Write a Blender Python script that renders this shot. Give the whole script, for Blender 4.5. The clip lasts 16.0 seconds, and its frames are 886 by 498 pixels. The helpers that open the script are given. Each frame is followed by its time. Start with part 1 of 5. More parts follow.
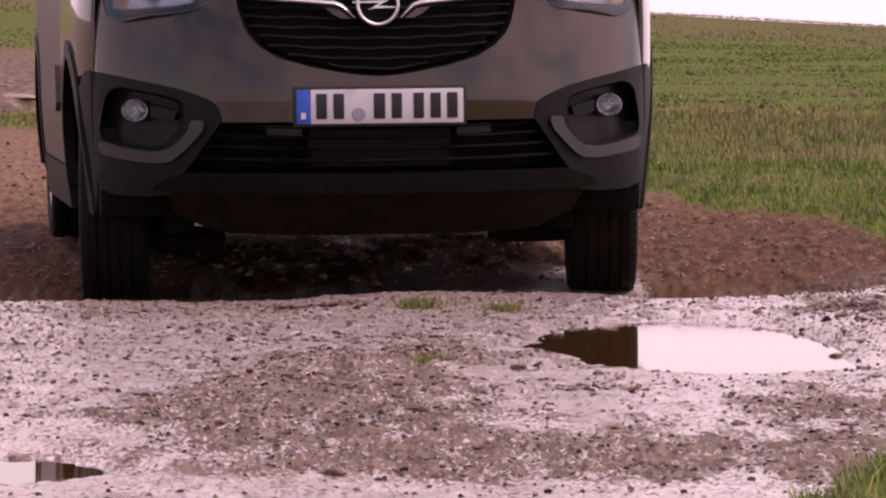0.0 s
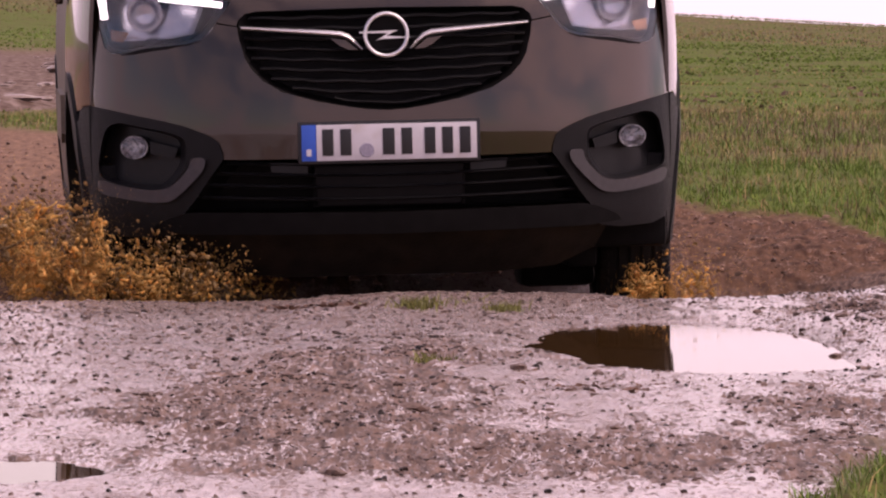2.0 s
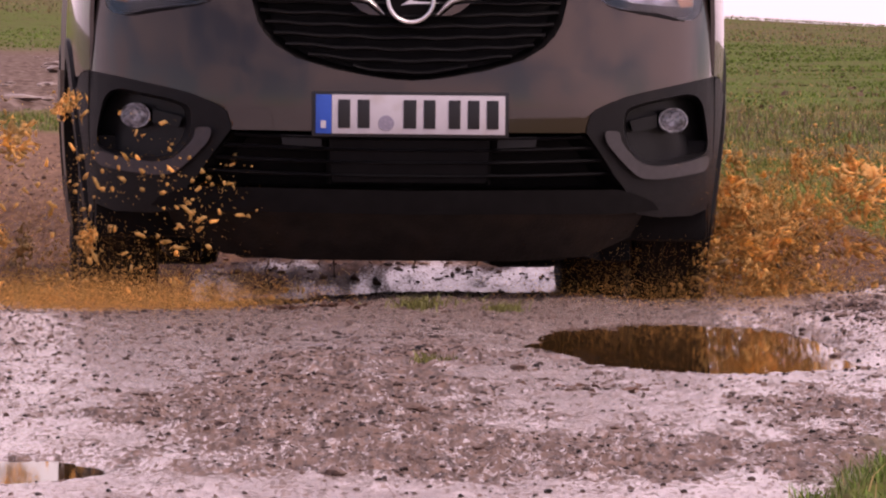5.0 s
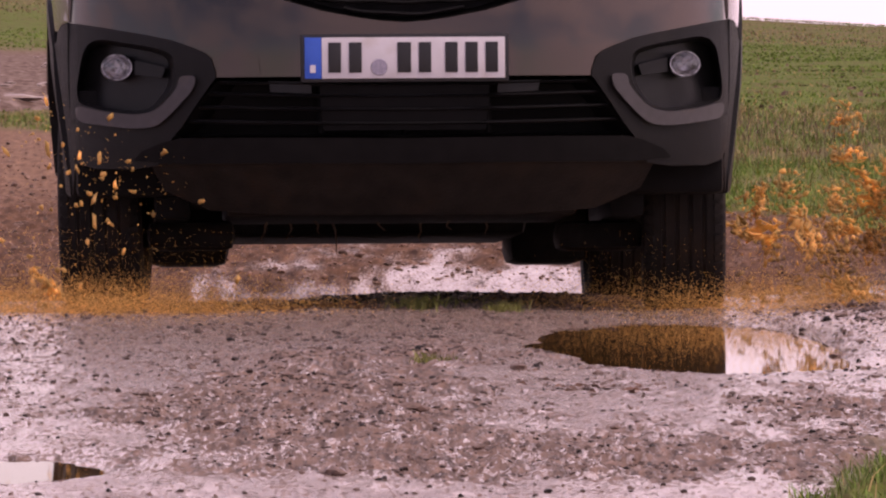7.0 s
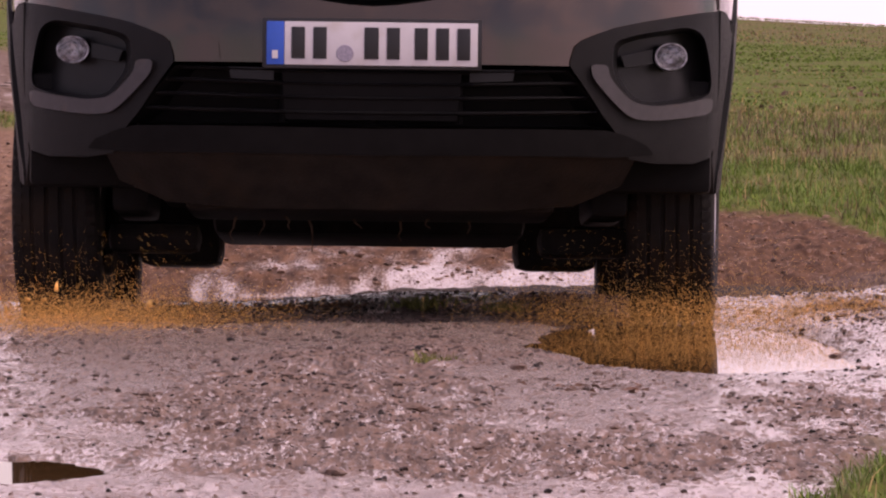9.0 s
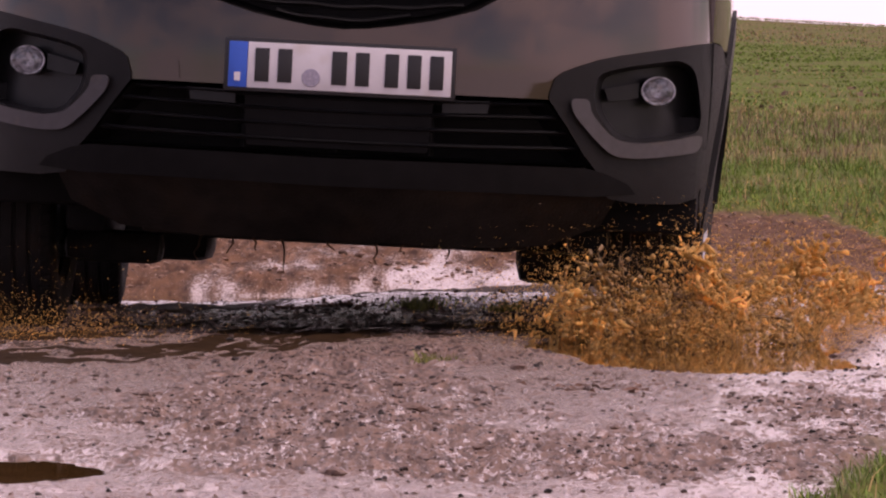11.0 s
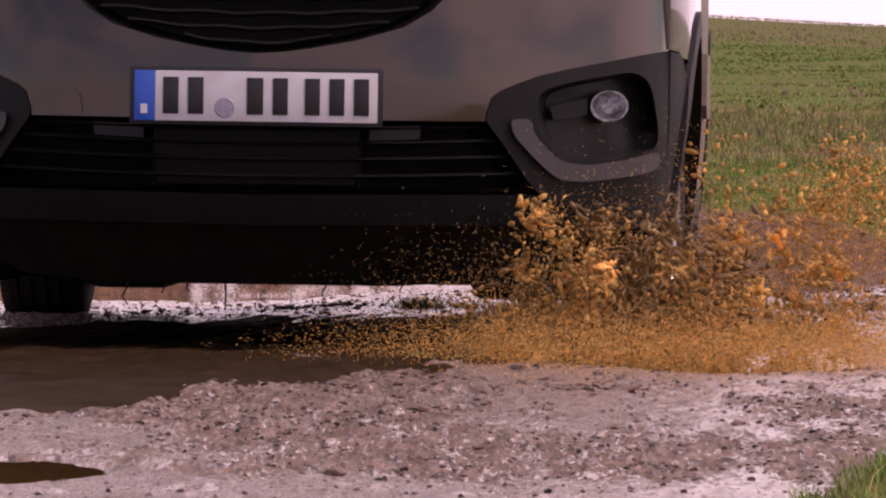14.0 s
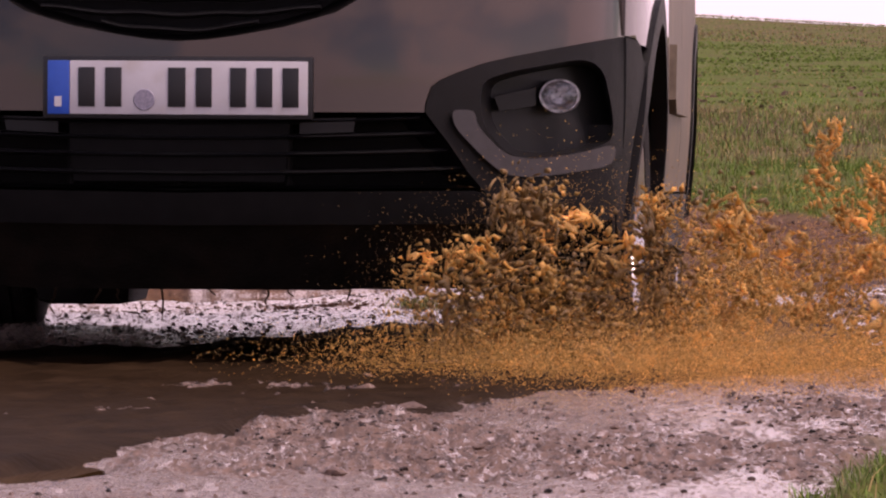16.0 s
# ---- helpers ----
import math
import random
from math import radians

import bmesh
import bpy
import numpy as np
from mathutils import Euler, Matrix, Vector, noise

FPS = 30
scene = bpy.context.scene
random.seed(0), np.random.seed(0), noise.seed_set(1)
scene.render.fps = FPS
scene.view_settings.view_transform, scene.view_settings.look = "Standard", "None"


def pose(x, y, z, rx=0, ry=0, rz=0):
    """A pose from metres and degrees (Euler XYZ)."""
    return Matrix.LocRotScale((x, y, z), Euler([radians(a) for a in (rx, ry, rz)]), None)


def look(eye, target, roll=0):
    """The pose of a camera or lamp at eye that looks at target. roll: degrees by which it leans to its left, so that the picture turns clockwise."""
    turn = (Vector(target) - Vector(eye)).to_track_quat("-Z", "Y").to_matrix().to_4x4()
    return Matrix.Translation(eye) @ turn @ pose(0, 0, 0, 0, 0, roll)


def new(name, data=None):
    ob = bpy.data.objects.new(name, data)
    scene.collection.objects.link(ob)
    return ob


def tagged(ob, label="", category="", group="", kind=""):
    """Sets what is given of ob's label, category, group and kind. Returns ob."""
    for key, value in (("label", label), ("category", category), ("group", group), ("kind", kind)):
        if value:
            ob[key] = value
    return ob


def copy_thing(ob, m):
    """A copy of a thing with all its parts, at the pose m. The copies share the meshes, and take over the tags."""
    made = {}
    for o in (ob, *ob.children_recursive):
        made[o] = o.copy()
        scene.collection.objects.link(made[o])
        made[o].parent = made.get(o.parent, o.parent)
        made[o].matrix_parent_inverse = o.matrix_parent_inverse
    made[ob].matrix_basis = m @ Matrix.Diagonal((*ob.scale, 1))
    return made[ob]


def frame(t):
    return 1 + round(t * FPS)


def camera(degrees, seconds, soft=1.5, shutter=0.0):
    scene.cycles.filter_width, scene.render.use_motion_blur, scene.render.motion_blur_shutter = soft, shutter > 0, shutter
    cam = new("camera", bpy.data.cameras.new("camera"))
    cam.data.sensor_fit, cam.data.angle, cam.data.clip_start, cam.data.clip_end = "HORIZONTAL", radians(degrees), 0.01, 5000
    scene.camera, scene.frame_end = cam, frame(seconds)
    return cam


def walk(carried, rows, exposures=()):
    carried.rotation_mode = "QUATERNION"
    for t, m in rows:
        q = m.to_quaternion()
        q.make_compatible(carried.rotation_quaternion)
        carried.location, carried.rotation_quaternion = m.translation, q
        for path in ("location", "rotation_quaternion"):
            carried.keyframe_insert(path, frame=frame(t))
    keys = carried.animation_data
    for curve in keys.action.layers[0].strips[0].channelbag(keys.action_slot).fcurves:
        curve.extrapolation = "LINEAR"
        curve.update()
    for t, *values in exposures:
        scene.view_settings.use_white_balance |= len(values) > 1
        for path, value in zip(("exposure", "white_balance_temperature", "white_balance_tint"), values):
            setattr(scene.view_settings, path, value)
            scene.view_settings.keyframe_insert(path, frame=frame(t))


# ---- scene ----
# ---- camera, light, exposure ----
cam = camera(6.4, 16.0, soft=2.2, shutter=0.35)
EYE = pose(0, 0, 0.46, 89.2, 0, 0)
walk(cam, [(0, EYE), (16, EYE)], exposures=[(0, 0.1, 7150, 37), (16, 0.1, 7150, 37)])

SUN_EL, SUN_AZ = 58, 115
world = bpy.data.worlds.new("overcast_sky")
scene.world = world
world.use_nodes = True
wn, wl = world.node_tree.nodes, world.node_tree.links
wn.clear()
w_out = wn.new("ShaderNodeOutputWorld")
w_bg = wn.new("ShaderNodeBackground")
w_sky = wn.new("ShaderNodeTexSky")
w_sky.sky_type, w_sky.sun_disc = "NISHITA", False
w_sky.sun_elevation, w_sky.sun_rotation = radians(SUN_EL), radians(SUN_AZ)
w_blue = wn.new("ShaderNodeMix")
w_blue.data_type, w_blue.blend_type = "RGBA", "MULTIPLY"
w_blue.inputs["Factor"].default_value = 1
wl.new(w_sky.outputs[0], w_blue.inputs["A"])
w_blue.inputs["B"].default_value = (0.12, 0.12, 0.12, 1)
w_co = wn.new("ShaderNodeTexCoord")
w_no = wn.new("ShaderNodeTexNoise")
w_no.inputs["Scale"].default_value, w_no.inputs["Detail"].default_value = 3.6, 6
w_map = wn.new("ShaderNodeMapping")
w_map.inputs["Scale"].default_value = (1, 1, 2)
wl.new(w_co.outputs["Generated"], w_map.inputs["Vector"])
wl.new(w_map.outputs[0], w_no.inputs["Vector"])
w_ramp = wn.new("ShaderNodeValToRGB")
w_ramp.color_ramp.elements[0].position, w_ramp.color_ramp.elements[1].position = 0.38, 0.56
wl.new(w_no.outputs["Fac"], w_ramp.inputs["Fac"])
# low over the horizon the cloud sheet closes
w_sep = wn.new("ShaderNodeSeparateXYZ")
wl.new(w_co.outputs["Generated"], w_sep.inputs[0])
w_low = wn.new("ShaderNodeMapRange")
w_low.inputs["From Min"].default_value, w_low.inputs["From Max"].default_value = 0.02, 0.07
w_low.inputs["To Min"].default_value, w_low.inputs["To Max"].default_value = 1, 0
wl.new(w_sep.outputs["Z"], w_low.inputs["Value"])
w_max = wn.new("ShaderNodeMath")
w_max.operation = "MAXIMUM"
wl.new(w_ramp.outputs["Color"], w_max.inputs[0])
wl.new(w_low.outputs[0], w_max.inputs[1])
w_mix = wn.new("ShaderNodeMix")
w_mix.data_type = "RGBA"
wl.new(w_max.outputs[0], w_mix.inputs["Factor"])
wl.new(w_blue.outputs["Result"], w_mix.inputs["A"])
# the cloud sheet is brightest on the sun's side
w_side = wn.new("ShaderNodeMapRange")
w_side.interpolation_type = "SMOOTHSTEP"
w_side.inputs["From Min"].default_value, w_side.inputs["From Max"].default_value = -1.0, 1.0
w_dot = wn.new("ShaderNodeVectorMath")
w_dot.operation = "DOT_PRODUCT"
w_dot.inputs[1].default_value = (0.80, 0.30, 0.0)
wl.new(w_co.outputs["Generated"], w_dot.inputs[0])
wl.new(w_dot.outputs["Value"], w_side.inputs["Value"])
w_cloud = wn.new("ShaderNodeMix")
w_cloud.data_type = "RGBA"
wl.new(w_side.outputs[0], w_cloud.inputs["Factor"])
w_cloud.inputs["A"].default_value = (0.58, 0.55, 0.64, 1)
w_cloud.inputs["B"].default_value = (1.24, 1.07, 1.17, 1)
wl.new(w_cloud.outputs["Result"], w_mix.inputs["B"])
wl.new(w_mix.outputs["Result"], w_bg.inputs["Color"])
w_bg.inputs["Strength"].default_value = 1.0
wl.new(w_bg.outputs[0], w_out.inputs[0])

sun = new("sun", bpy.data.lights.new("sun", "SUN"))
sun.data.energy, sun.data.angle, sun.data.color = 2.0, radians(10), (1, 0.92, 0.80)
_el, _az = radians(SUN_EL), radians(SUN_AZ)
sun.matrix_world = look((math.sin(_az) * math.cos(_el) * 50, math.cos(_az) * math.cos(_el) * 50, math.sin(_el) * 50), (0, 0, 0))


# ---- materials ----
def material(name, base, rough=0.5, metal=0.0, grain=0.0, grain_scale=60.0, stain=None, stain_scale=4.0, bump=0.0, bump_scale=200.0,
             coat=0.0, vary=0.0, ior=1.5, trans=0.0, emit=0.0, rough_vary=0.0, subsurface=0.0, coords="Object", spec=0.5):
    m = bpy.data.materials.new(name)
    m.use_nodes = True
    n, l = m.node_tree.nodes, m.node_tree.links
    b = n["Principled BSDF"]
    b.inputs["Roughness"].default_value, b.inputs["Metallic"].default_value = rough, metal
    b.inputs["IOR"].default_value = ior
    b.inputs["Specular IOR Level"].default_value = spec
    b.inputs["Coat Weight"].default_value, b.inputs["Coat Roughness"].default_value = coat, 0.03
    b.inputs["Coat IOR"].default_value = 1.5
    b.inputs["Transmission Weight"].default_value = trans
    if emit:
        b.inputs["Emission Color"].default_value = (*base, 1)
        b.inputs["Emission Strength"].default_value = emit
    co = n.new("ShaderNodeTexCoord").outputs[coords]
    col = n.new("ShaderNodeRGB")
    col.outputs[0].default_value = (*base, 1)
    out = col.outputs[0]
    if grain:
        t = n.new("ShaderNodeTexNoise")
        t.inputs["Scale"].default_value, t.inputs["Detail"].default_value = grain_scale, 5
        l.new(co, t.inputs["Vector"])
        r = n.new("ShaderNodeMapRange")
        r.inputs["From Min"].default_value, r.inputs["From Max"].default_value = 0.3, 0.7
        r.inputs["To Min"].default_value, r.inputs["To Max"].default_value = 1 - grain, 1 + grain
        l.new(t.outputs["Fac"], r.inputs["Value"])
        x = n.new("ShaderNodeMix")
        x.data_type, x.blend_type = "RGBA", "MULTIPLY"
        x.inputs["Factor"].default_value = 1
        l.new(out, x.inputs["A"])
        l.new(r.outputs[0], x.inputs["B"])
        out = x.outputs["Result"]
    if vary:
        o = n.new("ShaderNodeNewGeometry")
        r = n.new("ShaderNodeMapRange")
        r.inputs["To Min"].default_value, r.inputs["To Max"].default_value = 1 - vary, 1 + vary
        l.new(o.outputs["Random Per Island"], r.inputs["Value"])
        x = n.new("ShaderNodeMix")
        x.data_type, x.blend_type = "RGBA", "MULTIPLY"
        x.inputs["Factor"].default_value = 1
        l.new(out, x.inputs["A"])
        l.new(r.outputs[0], x.inputs["B"])
        out = x.outputs["Result"]
    if stain:
        t = n.new("ShaderNodeTexNoise")
        t.inputs["Scale"].default_value, t.inputs["Detail"].default_value = stain_scale, 6
        l.new(co, t.inputs["Vector"])
        r = n.new("ShaderNodeValToRGB")
        r.color_ramp.elements[0].position, r.color_ramp.elements[1].position = stain[3], stain[4]
        l.new(t.outputs["Fac"], r.inputs["Fac"])
        x = n.new("ShaderNodeMix")
        x.data_type = "RGBA"
        l.new(r.outputs["Color"], x.inputs["Factor"])
        l.new(out, x.inputs["A"])
        x.inputs["B"].default_value = (*stain[:3], 1)
        out = x.outputs["Result"]
        if rough_vary:
            rr = n.new("ShaderNodeMapRange")
            rr.inputs["To Min"].default_value, rr.inputs["To Max"].default_value = rough, min(1, rough + rough_vary)
            l.new(r.outputs["Color"], rr.inputs["Value"])
            l.new(rr.outputs[0], b.inputs["Roughness"])
    l.new(out, b.inputs["Base Color"])
    if bump:
        t = n.new("ShaderNodeTexNoise")
        t.inputs["Scale"].default_value, t.inputs["Detail"].default_value = bump_scale, 4
        l.new(co, t.inputs["Vector"])
        u = n.new("ShaderNodeBump")
        u.inputs["Strength"].default_value, u.inputs["Distance"].default_value = bump, 0.004
        l.new(t.outputs["Fac"], u.inputs["Height"])
        l.new(u.outputs[0], b.inputs["Normal"])
    return m


PAINT = material("taupe_metallic_paint", (0.047, 0.030, 0.021), 0.20, 0.8, grain=0.12, grain_scale=900, coat=1.0,
                 stain=(0.062, 0.040, 0.027, 0.52, 0.85), stain_scale=5)
CLAD = material("grained_black_plastic", (0.0055, 0.005, 0.0055), 0.45, spec=0.24, grain=0.25, grain_scale=30, bump=0.25, bump_scale=900,
                stain=(0.013, 0.010, 0.008, 0.58, 0.85), stain_scale=7)
BLACK = material("matt_black_plastic", (0.0055, 0.005, 0.0052), 0.55, spec=0.10, grain=0.3, grain_scale=25)
GLOSSBLACK = material("satin_black_plastic", (0.009, 0.009, 0.010), 0.38, spec=0.3, grain=0.2, grain_scale=40)
DUSTYPAINT = material("dusty_taupe_paint", (0.15, 0.115, 0.085), 0.46, 0.25, spec=0.35, grain=0.15, grain_scale=60, stain=(0.24, 0.17, 0.11, 0.5, 0.8), stain_scale=5)
GREYTRIM = material("satin_grey_plastic", (0.058, 0.053, 0.058), 0.38, spec=0.4, grain=0.12, grain_scale=40, stain=(0.12, 0.09, 0.07, 0.6, 0.85), stain_scale=12)
CHROME = material("chrome", (0.95, 0.94, 0.96), 0.38, 1.0, grain=0.05)
RUBBER = material("tyre_rubber", (0.013, 0.0115, 0.011), 0.7, spec=0.18, grain=0.3, grain_scale=40, stain=(0.028, 0.019, 0.013, 0.5, 0.8), stain_scale=9, bump=0.3, bump_scale=300)
ALLOY = material("silver_alloy", (0.55, 0.54, 0.56), 0.3, 0.9, grain=0.1, stain=(0.2, 0.14, 0.1, 0.6, 0.85), stain_scale=10)
GLASS = material("clear_glass", (0.95, 0.95, 0.96), 0.03, ior=1.45, trans=1.0)
def thin_glass():
    """A thin clear shell: most light goes straight through, a share is mirrored."""
    m = bpy.data.materials.new("thin_clear_glass")
    m.use_nodes = True
    n, l = m.node_tree.nodes, m.node_tree.links
    n.remove(n["Principled BSDF"])
    t, g, x = n.new("ShaderNodeBsdfTransparent"), n.new("ShaderNodeBsdfGlossy"), n.new("ShaderNodeMixShader")
    g.inputs["Roughness"].default_value = 0.05
    x.inputs[0].default_value = 0.10
    l.new(t.outputs[0], x.inputs[1])
    l.new(g.outputs[0], x.inputs[2])
    l.new(x.outputs[0], n["Material Output"].inputs["Surface"])
    return m


THINGLASS = thin_glass()
FOGBOWL = material("faceted_bright_reflector", (0.30, 0.30, 0.33), 0.28, 0.45, grain=0.9, grain_scale=85, coat=0.6, bump=0.6, bump_scale=60)
TINT = material("tinted_glass", (0.02, 0.022, 0.025), 0.05, coat=0.5)
REFLECTOR = material("lamp_reflector", (0.42, 0.42, 0.47), 0.25, 1.0, bump=0.4, bump_scale=60)
DRL = material("daytime_light", (1.0, 0.97, 1.0), 0.3, emit=2.0)
AMBER = material("amber_lens", (0.26, 0.12, 0.06), 0.25)
PLATEWHITE = material("plate_white", (0.62, 0.60, 0.64), 0.35, grain=0.05, grain_scale=25, stain=(0.5, 0.44, 0.4, 0.55, 0.9), stain_scale=14)
PLATEBLUE = material("plate_blue", (0.02, 0.10, 0.52), 0.35, grain=0.06)
PLATEBLACK = material("plate_black", (0.012, 0.012, 0.014), 0.4)
SEAL = material("plate_seal", (0.30, 0.28, 0.36), 0.4, grain=0.3, grain_scale=300)
UNDER = material("muddy_underbody", (0.011, 0.009, 0.008), 0.6, spec=0.14, grain=0.4, grain_scale=18, stain=(0.024, 0.016, 0.011, 0.5, 0.8), stain_scale=6, bump=0.5, bump_scale=120)
STONE = material("wet_gravel", (0.095, 0.064, 0.053), 0.6, spec=0.25, vary=0.97, grain=0.35, grain_scale=150)
ROCK = material("grey_field_stone", (0.22, 0.165, 0.14), 0.4, vary=0.4, grain=0.3, grain_scale=60, bump=0.4, bump_scale=150)
GRASS = material("fresh_grass", (0.118, 0.185, 0.032), 0.55, spec=0.25, vary=0.5)
TUFT = material("trodden_grass", (0.15, 0.155, 0.040), 0.6, spec=0.25, vary=0.6)
STRAW = material("dry_grass", (0.34, 0.25, 0.11), 0.6, spec=0.25, vary=0.45)
WEED = material("withered_stems", (0.15, 0.10, 0.07), 0.7, spec=0.2, vary=0.5)
MUDWATER = material("splashed_muddy_water", (0.75, 0.505, 0.190), 0.42, grain=0.45, grain_scale=35, vary=0.35, ior=1.33)
# flying mud, and a darker copy of the muddy water that paints shaded spray
SHADEMUD = material("shaded_spray_and_mud", (0.26, 0.155, 0.055), 0.35, grain=0.45, grain_scale=60, vary=0.5)


def let_light_through(m, share):
    """Thin muddy water lets part of the daylight through."""
    n, l = m.node_tree.nodes, m.node_tree.links
    b, out = n["Principled BSDF"], n["Material Output"]
    t, x = n.new("ShaderNodeBsdfTranslucent"), n.new("ShaderNodeMixShader")
    l.new(b.inputs["Base Color"].links[0].from_socket, t.inputs["Color"])
    x.inputs[0].default_value = share
    l.new(b.outputs[0], x.inputs[1])
    l.new(t.outputs[0], x.inputs[2])
    l.new(x.outputs[0], out.inputs["Surface"])


let_light_through(MUDWATER, 0.55)
let_light_through(SHADEMUD, 0.25)


def puddle_material():
    m = material("muddy_puddle_water", (0.115, 0.060, 0.020), 0.025, ior=1.33, grain=0.2, grain_scale=3, bump=0.004, bump_scale=10)
    return m


PUDDLE = puddle_material()
# muddy water, its colour darkened to hold the van's shadow and reflection
FLOODSHADE = material("van_shaded_muddy_water", (0.030, 0.018, 0.010), 0.45, spec=0.012, ior=1.33, grain=0.4, grain_scale=6, bump=0.9, bump_scale=34)


# ---- small mesh helpers ----
def curve1d(xs, ys):
    """A smooth monotone curve through the points."""
    xs, ys = np.asarray(xs, float), np.asarray(ys, float)
    h, d = np.diff(xs), np.diff(ys) / np.diff(xs)
    m = np.empty_like(xs)
    m[0], m[-1] = d[0], d[-1]
    for i in range(1, len(xs) - 1):
        m[i] = 0 if d[i - 1] * d[i] <= 0 else (h[i - 1] + h[i]) * 3 / ((2 * h[i] + h[i - 1]) / d[i - 1] + (h[i] + 2 * h[i - 1]) / d[i])

    def f(x):
        x = np.clip(np.asarray(x, float), xs[0], xs[-1])
        i = np.clip(np.searchsorted(xs, x, "right") - 1, 0, len(xs) - 2)
        t = (x - xs[i]) / h[i]
        return ((2 * t**3 - 3 * t**2 + 1) * ys[i] + (t**3 - 2 * t**2 + t) * h[i] * m[i] + (-2 * t**3 + 3 * t**2) * ys[i + 1] + (t**3 - t**2) * h[i] * m[i + 1])
    return f


def smooth01(a, b, x):
    t = np.clip((np.asarray(x, float) - a) / (b - a), 0, 1)
    return t * t * (3 - 2 * t)


LATTICES = {}


def lattice(seed):
    if seed not in LATTICES:
        LATTICES[seed] = np.random.RandomState(seed).rand(256, 256)
    return LATTICES[seed]


def vnoise(x, y, seed=0):
    """Value noise on arrays, 0 to 1, one cell a unit."""
    g = lattice(seed)
    xi, yi = np.floor(x).astype(int), np.floor(y).astype(int)
    fx, fy = x - xi, y - yi
    fx, fy = fx * fx * (3 - 2 * fx), fy * fy * (3 - 2 * fy)
    a, b = g[xi % 256, yi % 256], g[(xi + 1) % 256, yi % 256]
    c, d = g[xi % 256, (yi + 1) % 256], g[(xi + 1) % 256, (yi + 1) % 256]
    return (a * (1 - fx) + b * fx) * (1 - fy) + (c * (1 - fx) + d * fx) * fy


def part(name, bm, mat, parent=None, label="", sharp=35):
    me = bpy.data.meshes.new(name)
    bm.to_mesh(me)
    bm.free()
    me.materials.append(mat)
    for p in me.polygons:
        p.use_smooth = True
    me.set_sharp_from_angle(angle=radians(sharp))
    ob = new(name, me)
    ob.parent = parent
    return tagged(ob, label)


def raw(name, verts, faces, mat, parent=None, smooth=True):
    me = bpy.data.meshes.new(name)
    me.from_pydata([tuple(v) for v in verts], [], [tuple(f) for f in faces])
    me.materials.append(mat)
    me.polygons.foreach_set("use_smooth", [smooth] * len(me.polygons))
    ob = new(name, me)
    ob.parent = parent
    return ob


def box(bm, x0, x1, y0, y1, z0, z1, bevel=0.0):
    r = bmesh.ops.create_cube(bm, size=1, matrix=Matrix.LocRotScale(((x0 + x1) / 2, (y0 + y1) / 2, (z0 + z1) / 2), None, (x1 - x0, y1 - y0, z1 - z0)))
    if bevel:
        e = list({e for v in r["verts"] for e in v.link_edges})
        bmesh.ops.bevel(bm, geom=e, offset=bevel, segments=2, affect="EDGES", profile=0.6)
    return bm


def rod(bm, a, b, r, n=10, r2=None):
    a, b = Vector(a), Vector(b)
    m = Matrix.Translation((a + b) / 2) @ (b - a).to_track_quat("Z", "Y").to_matrix().to_4x4()
    bmesh.ops.create_cone(bm, cap_ends=True, segments=n, radius1=r, radius2=r if r2 is None else r2, depth=(b - a).length, matrix=m)
    return bm


def lathe(bm, profile, n, axis="X"):
    """Turns (radius, along) points round an axis."""
    rings = []
    for r, a in profile:
        ring = []
        for k in range(n):
            c, s = math.cos(2 * math.pi * k / n), math.sin(2 * math.pi * k / n)
            ring.append(bm.verts.new((a, r * c, r * s) if axis == "X" else (r * c, a, r * s) if axis == "Y" else (r * c, r * s, a)))
        rings.append(ring)
    for p, q in zip(rings, rings[1:]):
        for k in range(n):
            bm.faces.new((p[k], p[(k + 1) % n], q[(k + 1) % n], q[k]))
    return rings


def sheet(outer, holes, put, thick, step=0.03, back=(0, 1, 0)):
    """A bent panel: a flat outline with holes, cut fine, laid on a surface by put(u, v) and given a thickness."""
    from mathutils.geometry import tessellate_polygon
    loops = [[Vector((u, v, 0)) for u, v in outer]] + [[Vector((u, v, 0)) for u, v in h] for h in holes]
    bm = bmesh.new()
    vs = [bm.verts.new(p) for lo in loops for p in lo]
    for t in tessellate_polygon(loops):
        try:
            bm.faces.new([vs[i] for i in t])
        except ValueError:
            pass
    us, ws = [p[0] for p in outer], [p[1] for p in outer]
    for lo, hi, n in ((min(us), max(us), Vector((1, 0, 0))), (min(ws), max(ws), Vector((0, 1, 0)))):
        k = math.ceil(lo / step)
        while k * step < hi:
            bmesh.ops.bisect_plane(bm, geom=bm.verts[:] + bm.edges[:] + bm.faces[:], plane_co=n * (k * step), plane_no=n)
            k += 1
    bmesh.ops.dissolve_limit(bm, angle_limit=0.0005, verts=bm.verts[:], edges=[e for e in bm.edges if len(e.link_faces) == 2 and _inside_cell(e, step)])
    for v in bm.verts:
        v.co = Vector(put(v.co.x, v.co.y))
    bmesh.ops.recalc_face_normals(bm, faces=bm.faces[:])
    front = bm.faces[:]
    b = Vector(back).normalized()
    if sum(f.normal.dot(b) * f.calc_area() for f in front) > 0:
        bmesh.ops.reverse_faces(bm, faces=front)
    r = bmesh.ops.extrude_face_region(bm, geom=front, use_keep_orig=True)
    for g in r["geom"]:
        if isinstance(g, bmesh.types.BMVert):
            g.co += b * thick
    bmesh.ops.recalc_face_normals(bm, faces=bm.faces[:])
    return bm


